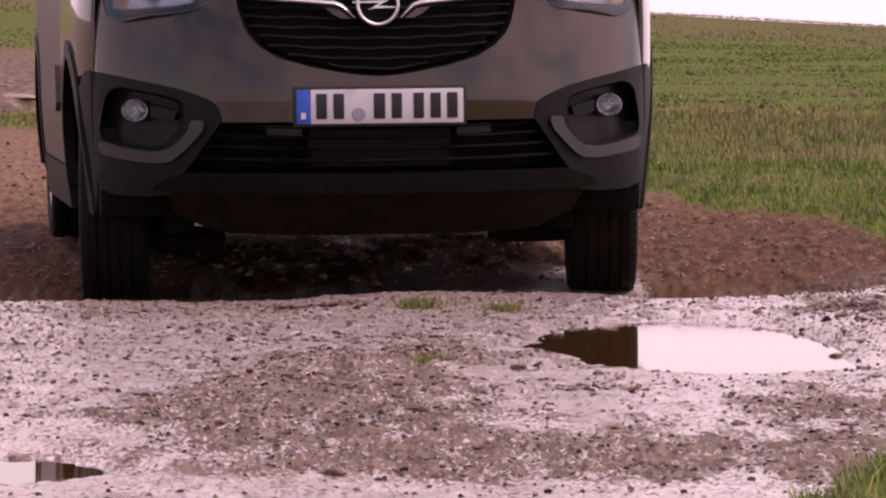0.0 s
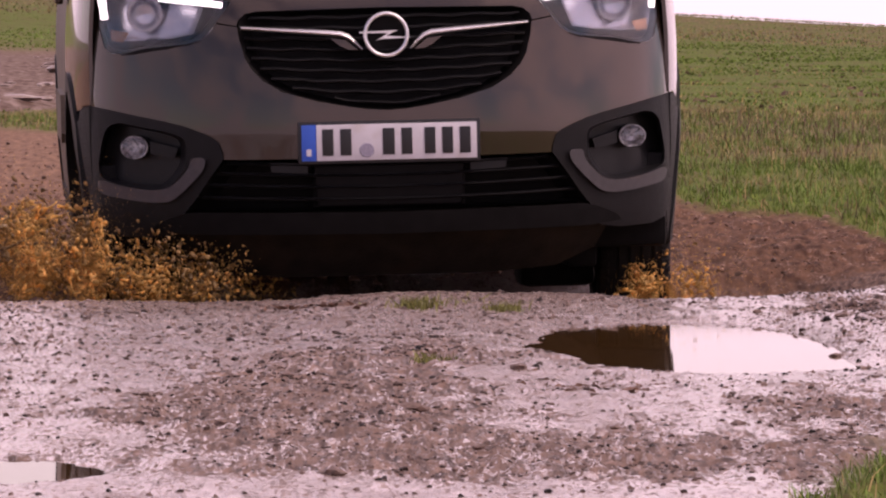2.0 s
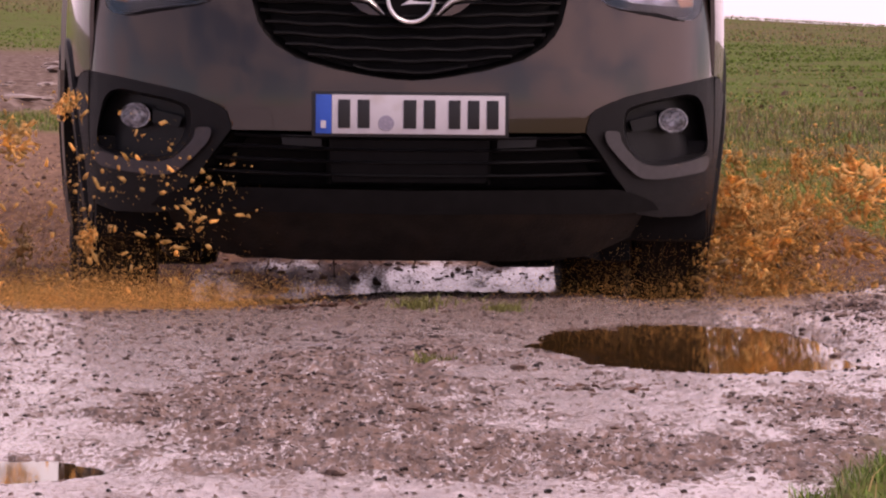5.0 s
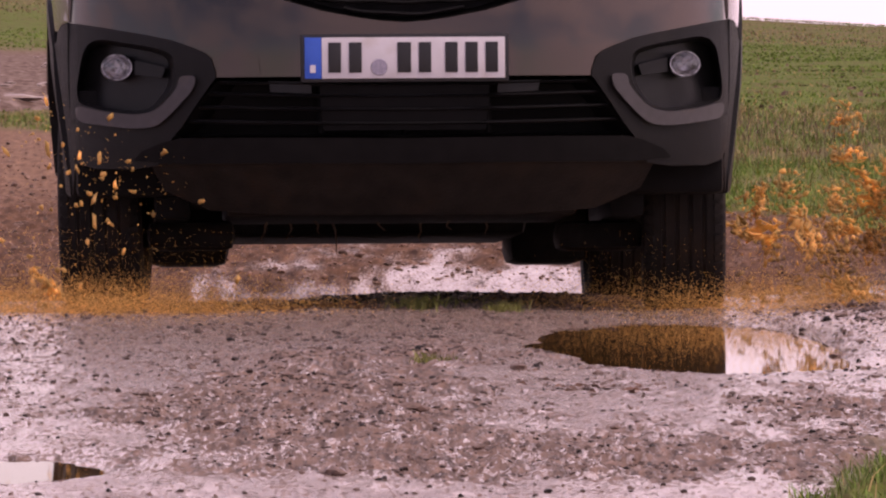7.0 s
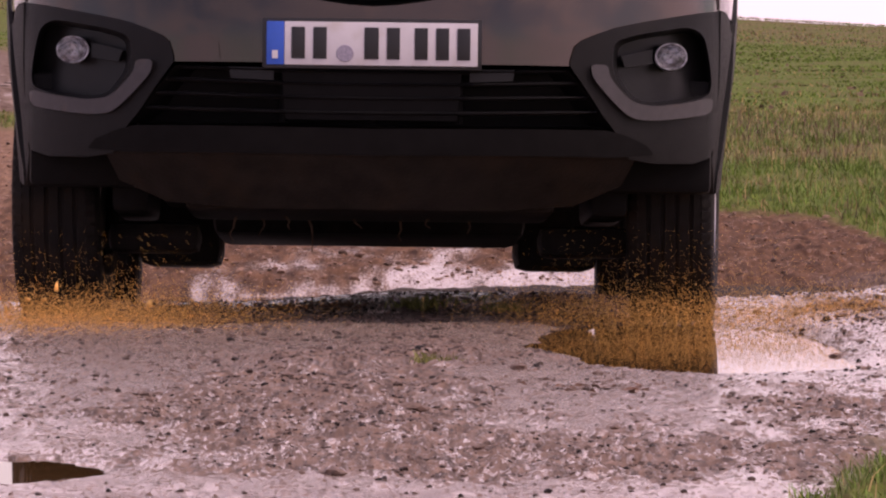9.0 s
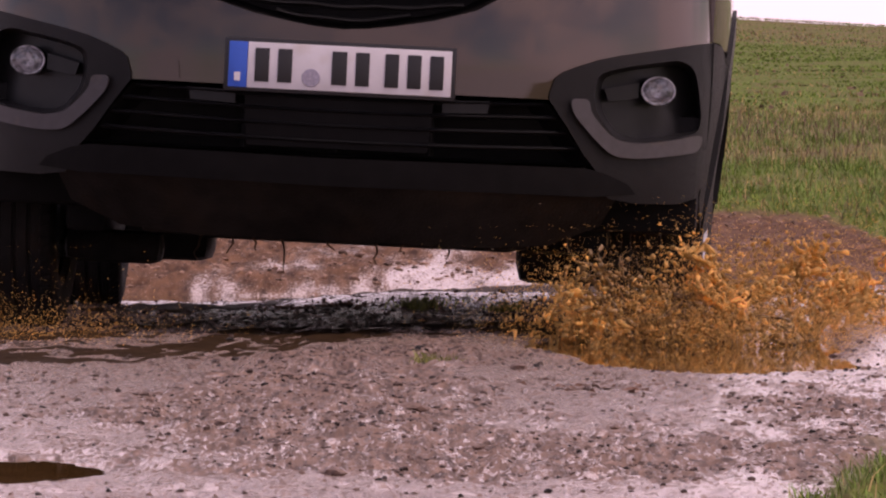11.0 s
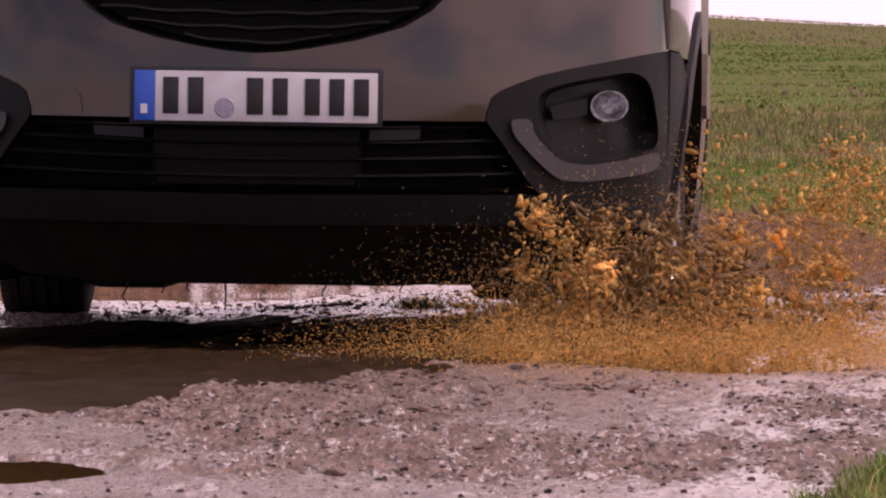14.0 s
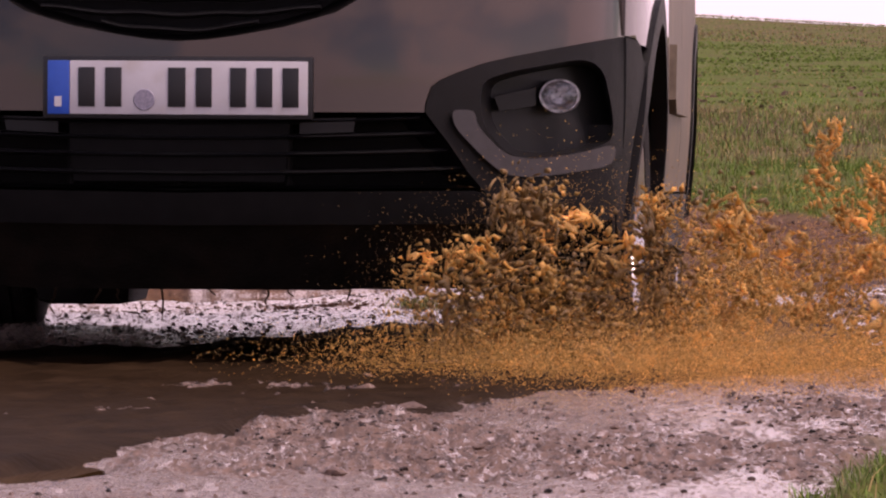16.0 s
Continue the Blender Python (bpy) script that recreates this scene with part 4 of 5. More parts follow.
    box(bm, -0.72, 0.72, 0.45, 3.40, 0.40, 1.08, 0.05)
    part("cabin", bm, BLACK, van)
    bm = bmesh.new()
    box(bm, -0.70, 0.70, -0.50, 0.45, 0.40, 0.95, 0.05)
    part("engine_bay", bm, BLACK, van)
    wheels = []
    for name, x, y in (("wheel", 0.775, 0.0), ("wheel", -0.775, 0.0), ("wheel", 0.775, 2.785), ("wheel", -0.775, 2.785)):
        w = tagged(new(name), "muddy tyre on a silver alloy rim")
        w.parent = van
        wheels.append((w, x, y))
    tyre = wheel_mesh_parts(wheels[0][0])
    for w, x, y in wheels[1:]:
        t = tyre.copy()
        scene.collection.objects.link(t)
        t.parent = w
        for c in tyre.children:
            k = c.copy()
            scene.collection.objects.link(k)
            k.parent = t
    return van, wheels


VAN, WHEELS = build_van()


# ---- what moves ----
# seconds, place of the front axle on the ground, pitch, roll, heading
VAN_ROWS = [
    (0, -0.266, 25.334, 0.018, 1.17, -0.76, 4.94),
    (0.5, -0.249, 25.050, -0.001, 1.31, -0.98, 4.40),
    (1, -0.232, 24.765, -0.028, 1.45, -1.20, 4.03),
    (1.5, -0.218, 24.482, -0.055, 1.58, -1.29, 3.75),
    (2, -0.202, 24.200, -0.082, 1.69, -1.37, 3.53),
    (2.5, -0.190, 23.914, -0.104, 1.73, -1.24, 3.43),
    (3, -0.183, 23.623, -0.115, 1.70, -0.67, 3.43),
    (3.5, -0.175, 23.333, -0.110, 1.55, -0.01, 3.45),
    (4, -0.166, 23.040, -0.091, 1.20, 0.56, 3.42),
    (6.5, -0.125, 21.567, 0.060, -1.32, 0.04, 2.52),
    (7, -0.128, 21.279, 0.080, -1.76, -0.36, 2.16),
    (7.5, -0.134, 21.001, 0.092, -2.05, -0.63, 1.71),
    (8, -0.147, 20.738, 0.102, -2.20, -0.65, 1.30),
    (8.5, -0.165, 20.487, 0.103, -2.18, -0.19, 0.92),
    (9, -0.189, 20.238, 0.099, -2.02, 0.70, 0.57),
    (11.5, -0.271, 18.968, 0.033, -0.37, 2.96, -0.98),
    (12, -0.288, 18.717, 0.016, -0.15, 2.69, -1.25),
    (12.5, -0.303, 18.466, 0.005, -0.02, 2.30, -1.56),
    (13, -0.321, 18.211, -0.005, 0.03, 1.62, -1.89),
    (13.5, -0.340, 17.950, -0.009, 0.03, 1.31, -2.21),
    (14, -0.366, 17.682, -0.011, 0.05, 0.83, -2.41),
    (14.5, -0.392, 17.406, -0.008, 0.05, 0.60, -2.59),
    (15, -0.422, 17.124, -0.005, -0.02, 0.62, -2.83),
    (15.5, -0.449, 16.841, -0.004, -0.17, 0.61, -3.04),
    (16, -0.475, 16.557, -0.006, -0.38, 0.34, -3.34),
]


def van_pose(t):
    ts = np.array([r[0] for r in VAN_ROWS])
    return [float(np.interp(t, ts, [r[k] for r in VAN_ROWS])) for k in range(1, 7)]


# ---- stones, grass and clutter on the ground ----
def pebble_shape(rnd, flat=0.6, detail=1, rag=0.5):
    bm = bmesh.new()
    if detail:
        bmesh.ops.create_icosphere(bm, subdivisions=detail, radius=1)
    else:
        bmesh.ops.create_cone(bm, segments=4, radius1=1, radius2=0, depth=1.2, cap_ends=True)
        bmesh.ops.triangulate(bm, faces=bm.faces[:])
    for v in bm.verts:
        v.co *= 1 - rag * 0.55 + rag * rnd.rand()
        v.co.z *= flat
    vs = np.array([v.co[:] for v in bm.verts])
    fs = np.array([[v.index for v in f.verts] for f in bm.faces])
    bm.free()
    return vs, fs


def scatter_mesh(name, shapes, pos, size, mat, rnd, label, category, smooth=False):
    allv, allf, base = [], [], 0
    pick = rnd.randint(len(shapes), size=len(pos))
    ang = rnd.rand(len(pos)) * 2 * np.pi
    for k, (vs, fs) in enumerate(shapes):
        q = np.nonzero(pick == k)[0]
        c, s = np.cos(ang[q])[:, None], np.sin(ang[q])[:, None]
        st = (0.75 + 0.6 * rnd.rand(len(q)))[:, None]
        x, y, z = vs[None, :, 0] * st, vs[None, :, 1] / st, vs[None, :, 2]
        v = np.stack([x * c - y * s, x * s + y * c, np.broadcast_to(z, (len(q), len(vs)))], -1) * size[q][:, None, None] + pos[q][:, None, :]
        allv.append(v.reshape(-1, 3))
        allf.append((fs[None] + (np.arange(len(q)) * len(vs))[:, None, None] + base).reshape(-1, fs.shape[1]))
        base += len(q) * len(vs)
    v, f = np.concatenate(allv), np.concatenate(allf)
    me = bpy.data.meshes.new(name)
    me.vertices.add(len(v))
    me.vertices.foreach_set("co", v.ravel())
    me.loops.add(f.size)
    me.loops.foreach_set("vertex_index", f.ravel())
    me.polygons.add(len(f))
    me.polygons.foreach_set("loop_start", np.arange(len(f)) * f.shape[1])
    me.polygons.foreach_set("use_smooth", np.full(len(f), smooth))
    me.update(calc_edges=True)
    me.materials.append(mat)
    return tagged(new(name, me), label, category, kind="stuff")


def surface(x, y):
    g, st = grass_share(x, y)
    w = wetness(x, y) * (1 - g) * (1 - smooth01(24, 27, y))
    return land(x, y) + roughness_of_land(x, y, w)


def spots(n, y0, y1, rnd, spread=0.062, extra=0.12, power=1.0):
    y = y0 + (y1 - y0) * rnd.rand(n) ** power
    x = (rnd.rand(n) * 2 - 1) * (spread * y + extra)
    return x, y


def dry_water(x, y):
    """Leaves out what would lie in the puddles."""
    z = land(x, y)
    return ~(((np.abs(y - 18.2) < 2.8) & (np.abs(x - 0.6) < 0.6) & (z < WATER_B + 0.002)) | ((y > 22.6) & (y < 26.2) & (z < WATER_A)) | ((np.abs(y - 11.1) < 0.8) & (x < -0.4) & (z < WATER_C + 0.002)))


def build_gravel():
    rnd = np.random.RandomState(5)
    shapes = [pebble_shape(rnd, 0.55 + 0.4 * rnd.rand(), 1, 0.8) for _ in range(9)]
    x, y = spots(240000, 9.6, 22.6, rnd, power=1.15)
    w, (g, st) = wetness(x, y), grass_share(x, y)
    patch = vnoise(x * 5, y * 1.6, 41) * 0.6 + vnoise(x * 13, y * 5, 42) * 0.4
    keep = dry_water(x, y) & (g < 0.5) & (rnd.rand(len(x)) < (0.10 + 0.85 * (1 - w) ** 1.3) * smooth01(0.30, 0.60, patch) + 0.10 + 0.08 * smooth01(17.8, 18.8, y))
    x, y = x[keep], y[keep]
    s = 0.0011 + 0.0030 * rnd.rand(len(x)) ** 2.4 + 0.007 * rnd.rand(len(x)) ** 24
    s = s * (0.6 + 0.4 * smooth01(9.6, 20, y)) * (1 + 0.6 * smooth01(0.8, 1.2, x) * smooth01(18, 19.5, y))
    z = surface(x, y) + s * 0.1
    tiny = s < 0.0030
    grit = [pebble_shape(rnd, 0.8, 0) for _ in range(6)]
    p = np.stack([x, y, z], -1)
    scatter_mesh("gravel", shapes, p[~tiny], s[~tiny], STONE, rnd, "loose wet grey and brown gravel on the track", "gravel")
    scatter_mesh("grit", grit, p[tiny], s[tiny], STONE, rnd, "fine wet brown grit between the pebbles", "grit")
    # clods in the dirt behind the hollow
    x, y = spots(9000, 25.5, 42, rnd, power=1.3)
    g, st = grass_share(x, y)
    keep = (g < 0.4)
    x, y = x[keep], y[keep]
    s = 0.003 + 0.014 * rnd.rand(len(x)) ** 6
    scatter_mesh("clods", shapes, np.stack([x, y, surface(x, y) + s * 0.1], -1), s, CLOD, rnd, "small brown clods of dry earth", "clods")


CLOD = material("earth_clod", (0.20, 0.12, 0.085), 0.7, vary=0.6, grain=0.3, grain_scale=80)


def blades(name, x, y, h, w, mat, rnd, label, category, lean=0.5, ground=None):
    n = len(x)
    z = (surface(x, y) if ground is None else ground) - 0.004
    a = rnd.rand(n) * 2 * np.pi
    face = rnd.rand(n) * np.pi
    bx, by = np.cos(a) * h * lean * rnd.rand(n), np.sin(a) * h * lean * rnd.rand(n)
    wx, wy = np.cos(face) * w / 2, np.sin(face) * w / 2
    p = lambda k, s, ww: np.stack([x + bx * k**2 + s * wx * ww, y + by * k**2 + s * wy * ww, z + h * k * (1 - 0.15 * k)], -1)
    v = np.stack([p(0, -1, 1), p(0, 1, 1), p(0.5, 1, 0.8), p(0.5, -1, 0.8), p(1, 0, 0)], 1).reshape(-1, 3)
    b = np.arange(n)[:, None] * 5
    f = np.concatenate([b + [0, 1, 2], b + [0, 2, 3], b + [3, 2, 4]])
    me = bpy.data.meshes.new(name)
    me.vertices.add(len(v))
    me.vertices.foreach_set("co", v.ravel())
    me.loops.add(f.size)
    me.loops.foreach_set("vertex_index", f.ravel())
    me.polygons.add(len(f))
    me.polygons.foreach_set("loop_start", np.arange(len(f)) * 3)
    me.update(calc_edges=True)
    me.materials.append(mat)
    return tagged(new(name, me), label, category, kind="stuff")


def build_grass():
    rnd = np.random.RandomState(8)

    def field(n, y0, y1, h, w, clump, power=1.0, floor=0.35, spread=0.062):
        x, y = spots(n, y0, y1, rnd, spread=spread, power=power)
        g, st = grass_share(x, y)
        c = vnoise(x * clump + 9, y * clump * 0.5, 51) * 0.6 + vnoise(x * clump * 3, y * clump * 1.5, 52) * 0.4
        keep = (g > 0.35 + 0.4 * rnd.rand(n)) & (rnd.rand(n) < floor + (1 - floor) * smooth01(0.35, 0.65, c))
        x, y, c = x[keep], y[keep], c[keep]
        return x, y, h * (0.4 + 0.9 * rnd.rand(len(x))) * (0.5 + 0.9 * c), w * (0.6 + 0.7 * rnd.rand(len(x)))

    def join(*parts):
        return [np.concatenate(q) for q in zip(*parts)]

    low = join(field(30000, 9.5, 12.6, 0.024, 0.0022, 9, spread=0.07), field(52000, 24.6, 37, 0.045, 0.0042, 4), field(34000, 35, 56, 0.05, 0.006, 2.2, floor=0.15),
               field(46000, 52, 130, 0.035, 0.016, 1.6, floor=0.12), field(30000, 120, 230, 0.045, 0.045, 0.6, floor=0.12), field(16000, 225, 330, 0.07, 0.035, 0.25))
    blades("grass", *low, GRASS, rnd, "fresh green grass of the verge and the field", "grass", lean=1.1)
    dry = join(field(2600, 25, 34, 0.08, 0.0045, 3), field(15000, 35, 62, 0.07, 0.0045, 0.9, floor=0.08), field(4000, 60, 130, 0.05, 0.014, 0.4, floor=0.03), field(6000, 235, 310, 0.07, 0.03, 0.2, floor=0.05), field(500, 9.5, 12.6, 0.06, 0.003, 9))
    blades("dry_grass", *dry, STRAW, rnd, "pale dry grass stalks at the edge of the field", "dry grass", lean=1.0)
    weed = join(field(1500, 26, 34, 0.09, 0.005, 1.2, floor=0.02), field(8000, 36, 60, 0.10, 0.0045, 0.7, floor=0.05), field(5000, 235, 315, 0.09, 0.035, 0.12, floor=0.02), field(1600, 60, 230, 0.04, 0.08, 0.4, floor=0.02))
    blades("withered_stems", *weed, WEED, rnd, "brown withered weed stems in the grass", "weeds", lean=0.8)


def build_tufts():
    rnd = np.random.RandomState(12)
    for x0, y0, r, n, h, lab in ((-0.058, 20.7, 0.05, 170, 0.045, "small green grass tuft in the gravel"), (0.160, 20.5, 0.045, 150, 0.036, "small yellowish grass tuft in the gravel"), (-0.010, 16.25, 0.04, 190, 0.034, "small green grass tuft between wet stones"), (0.02, 21.3, 0.10, 60, 0.02, "thin low grass tuft on the lip of the hollow"), (-0.095, 20.8, 0.02, 40, 0.025, "tiny green grass tuft in the gravel")):
        x, y = x0 + rnd.randn(n) * r * 0.6, y0 + rnd.randn(n) * r * 2
        h = h * (0.4 + 0.8 * rnd.rand(n))
        ob = blades("grass_tuft", x - x0, y - y0, h, np.full(n, 0.004), TUFT, rnd, lab, "grass tuft", lean=1.2, ground=surface(x, y) - float(land(x0, y0)))
        ob.location = (x0, y0, float(land(x0, y0)))
        tagged(ob, group="grass tufts on the track")
    # dead leaves and stalks pressed into the mud
    n = 70
    x, y = -0.34 + rnd.randn(n) * 0.055, 20.75 + rnd.randn(n) * 0.10
    blades("dead_leaves", x, y, 0.012 + 0.01 * rnd.rand(n), 0.012 + 0.02 * rnd.rand(n), LEAFLITTER, rnd, "dark dead leaves pressed into the mud", "leaves", lean=2.5)
    n = 90
    x, y = 0.28 + rnd.randn(n) * 0.07, 14.5 + rnd.randn(n) * 0.25
    blades("dead_leaves", x, y, 0.006 + 0.006 * rnd.rand(n), 0.010 + 0.02 * rnd.rand(n), LEAFLITTER, rnd, "rusty dead leaves and stalks on wet mud", "leaves", lean=3.0)


LEAFLITTER = material("dead_leaf", (0.10, 0.045, 0.025), 0.6, vary=0.5)


def build_rocks():
    rnd = np.random.RandomState(17)
    protos = []
    for k in range(4):
        vs, fs = pebble_shape(rnd, 0.45, 2)
        ob = raw("stone", vs * 0.1, fs, ROCK, smooth=False)
        protos.append(tagged(ob, "rough pale field stone lying in the earth", "stone", "stones of the rubble strip"))
    made = 0
    while made < 70:
        y = 60 + 80 * rnd.rand()
        x = -2.3 - rnd.rand() * (0.06 * y - 2.0)
        s = 0.4 + 1.2 * rnd.rand() ** 3
        m = pose(x, y, float(land(x, y)) + 0.05 * s, 0, 0, 360 * rnd.rand()) @ Matrix.Diagonal((s * 1.4, s, s * 0.7, 1))
        ob = protos[made % 4] if made < 4 else copy_thing(protos[made % 4], Matrix.Identity(4))
        ob.matrix_basis = m
        made += 1
    protos = []
    for k in range(4):
        vs, fs = pebble_shape(rnd, 0.6, 2)
        ob = raw("clod", vs * 0.02, fs, STONE, smooth=False)
        protos.append(tagged(ob, "dark wet clod of mud and stone on the track", "clod", "clods on the track"))
    for k, (x, y) in enumerate([(0.98, 19.5), (1.04, 19.9), (0.93, 17.6), (1.02, 20.4), (-0.47, 16.4), (-0.30, 15.3), (-0.50, 15.8), (0.86, 17.2), (0.70, 16.2), (-0.05, 13.3), (0.27, 12.4), (-0.35, 12.8), (-0.22, 14.6), (0.33, 21.0),
                                (0.45, 20.9), (0.20, 10.9), (0.05, 11.4), (-0.15, 10.8), (0.47, 12.6), (0.62, 13.6), (0.15, 15.6), (1.07, 21.0), (0.82, 20.6), (-0.60, 13.4), (-0.55, 18.4), (-0.40, 17.9)]):
        s = 0.35 + 0.75 * rnd.rand() ** 2
        m = pose(x, y, float(surface(np.array([x]), np.array([y]))[0]) + 0.002, 0, 0, 360 * rnd.rand()) @ Matrix.Diagonal((s * (0.8 + 0.8 * rnd.rand()), s, s * 0.8, 1))
        ob = protos[k] if k < 4 else copy_thing(protos[k % 4], Matrix.Identity(4))
        ob.matrix_basis = m


build_gravel()
build_grass()
build_tufts()
build_rocks()


# ---- splashes ----
def blob_cloud(rnd, n, radius, big, sheet_share=0.0, detail=1):
    """Drops, strings and torn films of muddy water that fly together."""
    V, F, base = [], [], 0
    shapes = [pebble_shape(rnd, 0.9, detail, 1.1) for _ in range(6)]
    small = [pebble_shape(rnd, 0.9, 0, 0.6) for _ in range(6)]
    for k in range(n):
        d = rnd.randn(3)
        d *= radius * rnd.rand() ** 0.6 / (np.linalg.norm(d) + 1e-6)
        s = 0.0014 + big * rnd.rand() ** 4.5
        vs, fs = (shapes if s > 0.0045 else small)[rnd.randint(6)]
        st = np.array([1, 1, 1 + 3.2 * rnd.rand() ** 2])
        a = rnd.rand(3) * 6.28
        R = np.array(Euler(a).to_matrix())
        V.append((vs * st * s) @ R.T + d)
        F += [tuple(f + base) for f in fs]
        base += len(vs)
    # a torn, lacy film
    for k in range(2 if sheet_share else 0):
        nu, nv = 36, 26
        c, s = np.meshgrid(np.linspace(-1, 1, nu), np.linspace(-1, 1, nv))
        ph = rnd.rand(6) * 40
        wob = lambda a, b: (vnoise(c * 3 + a, s * 3 + b, 79) - 0.5) * radius * 0.5
        q = np.stack([c * radius + wob(ph[0], ph[1]), radius * 0.8 * (vnoise(c * 1.6 + ph[2], s * 1.6 + ph[3], 80) - 0.5) + wob(ph[4], ph[5]) * 0.4, s * radius * 0.8 + wob(ph[1], ph[2])], -1)
        R = np.array(Euler((0.5 * rnd.randn(), 0.9 * rnd.randn(), rnd.rand() * 1.2 - 0.6)).to_matrix())
        front = q.reshape(-1, 3) @ R.T
        V += [front, front + R @ np.array([0, 0.0035, 0])]
        m = nu * nv
        I, J = np.meshgrid(np.arange(nu), np.arange(nv))
        web = np.abs(vnoise(I * 0.30 + ph[0], J * 0.30 + ph[1], 77) - 0.5) + 0.5 * np.abs(vnoise(I * 0.7 + ph[2], J * 0.7 + ph[3], 78) - 0.5)
        keep = web + 0.16 * (c**2 + s**2) < sheet_share * 0.225
        cells = {(i, j) for i in range(nu - 1) for j in range(nv - 1) if keep[j, i]}
        for i, j in sorted(cells):
            a = base + j * nu + i
            F.append((a, a + 1, a + nu + 1, a + nu))
            F.append((a + m + nu, a + m + nu + 1, a + m + 1, a + m))
            for di, dj, p, r in ((-1, 0, a + nu, a), (1, 0, a + 1, a + nu + 1), (0, -1, a, a + 1), (0, 1, a + nu + 1, a + nu)):
                if (i + di, j + dj) not in cells:
                    F.append((p, p + m, r + m, r))
        base += 2 * m
    return np.concatenate(V), F


def mist_mesh(rnd, n, rx, ry, rz, size, mat=MUDWATER):
    """A drifting veil of fine droplets, densest in its middle."""
    c = np.clip(rnd.randn(n, 3), -2.4, 2.4) * np.array([rx, ry, rz]) * 0.5
    tet = np.array([[1, 1, 1], [1, -1, -1], [-1, 1, -1], [-1, -1, 1]]) / 1.732
    q = rnd.randn(n, 3, 3)
    R = np.linalg.qr(q)[0]
    r = size * (0.5 + rnd.rand(n))
    v = np.einsum("nij,kj->nki", R, tet) * r[:, None, None] + c[:, None, :]
    f = (np.array([[0, 1, 2], [0, 3, 1], [0, 2, 3], [1, 3, 2]])[None] + (np.arange(n) * 4)[:, None, None]).reshape(-1, 3)
    me = bpy.data.meshes.new("veil")
    me.from_pydata(v.reshape(-1, 3).tolist(), [], f.tolist())
    me.materials.append(mat)
    return me


GRAVITY = 0.16  # the clip is slowed down
SPRAY = []      # each spray with its launch: seconds, place, speed, spin


def cloud_meshes(name, rnd, count, n, radius, big, sheet_share, mat, detail=1):
    out = []
    for k in range(count):
        v, f = blob_cloud(rnd, n, radius * (0.6 + 0.8 * rnd.rand()), big, sheet_share, detail)
        me = bpy.data.meshes.new(name)
        me.from_pydata([tuple(p) for p in v], [], f)
        me.materials.append(mat)
        me.polygons.foreach_set("use_smooth", [True] * len(me.polygons))
        out.append(me)
    return out


def throw(thing, meshes, rnd, t0, place, speed, weight=1.0):
    """One piece of spray; veils of mist drift level, the rest tumbles."""
    ob = new("spray", meshes[rnd.randint(len(meshes))])
    ob.parent = thing
    tagged(ob, kind="stuff")
    tumble = 0.0 if ob.data.name.startswith("veil") else 1.0
    SPRAY.append((ob, t0, place, speed, (rnd.rand(3) - 0.5) * 60 * tumble, rnd.rand(3) * 360 * tumble, GRAVITY * weight))


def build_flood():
    """Muddy water that the van drives out of the pothole; it runs on ahead over the gravel. Its dark colour also paints
    in the van's shade and reflection.
    """
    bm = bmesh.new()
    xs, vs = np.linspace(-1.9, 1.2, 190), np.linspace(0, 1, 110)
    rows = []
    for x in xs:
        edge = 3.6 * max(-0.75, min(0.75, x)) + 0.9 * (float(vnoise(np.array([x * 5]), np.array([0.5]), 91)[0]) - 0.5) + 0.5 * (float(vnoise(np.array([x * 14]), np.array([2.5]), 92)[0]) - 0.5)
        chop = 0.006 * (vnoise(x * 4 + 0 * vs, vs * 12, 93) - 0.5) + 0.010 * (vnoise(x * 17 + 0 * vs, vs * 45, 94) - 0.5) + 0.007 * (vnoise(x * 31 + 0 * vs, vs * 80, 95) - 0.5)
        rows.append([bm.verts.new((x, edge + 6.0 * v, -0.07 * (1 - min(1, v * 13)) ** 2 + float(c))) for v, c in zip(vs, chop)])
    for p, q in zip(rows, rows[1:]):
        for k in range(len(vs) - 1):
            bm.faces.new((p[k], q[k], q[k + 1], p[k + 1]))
    ob = part("muddy_wave", bm, FLOODSHADE)
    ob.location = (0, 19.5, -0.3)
    return tagged(ob, "thin wave of muddy water over gravel, darkened as van shade", "muddy water", kind="structure")


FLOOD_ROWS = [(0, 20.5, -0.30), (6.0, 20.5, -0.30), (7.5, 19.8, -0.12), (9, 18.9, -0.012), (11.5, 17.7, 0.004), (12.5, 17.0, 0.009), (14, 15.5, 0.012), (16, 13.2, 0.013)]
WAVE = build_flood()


def axle_at(t):
    return van_pose(t)[:2]


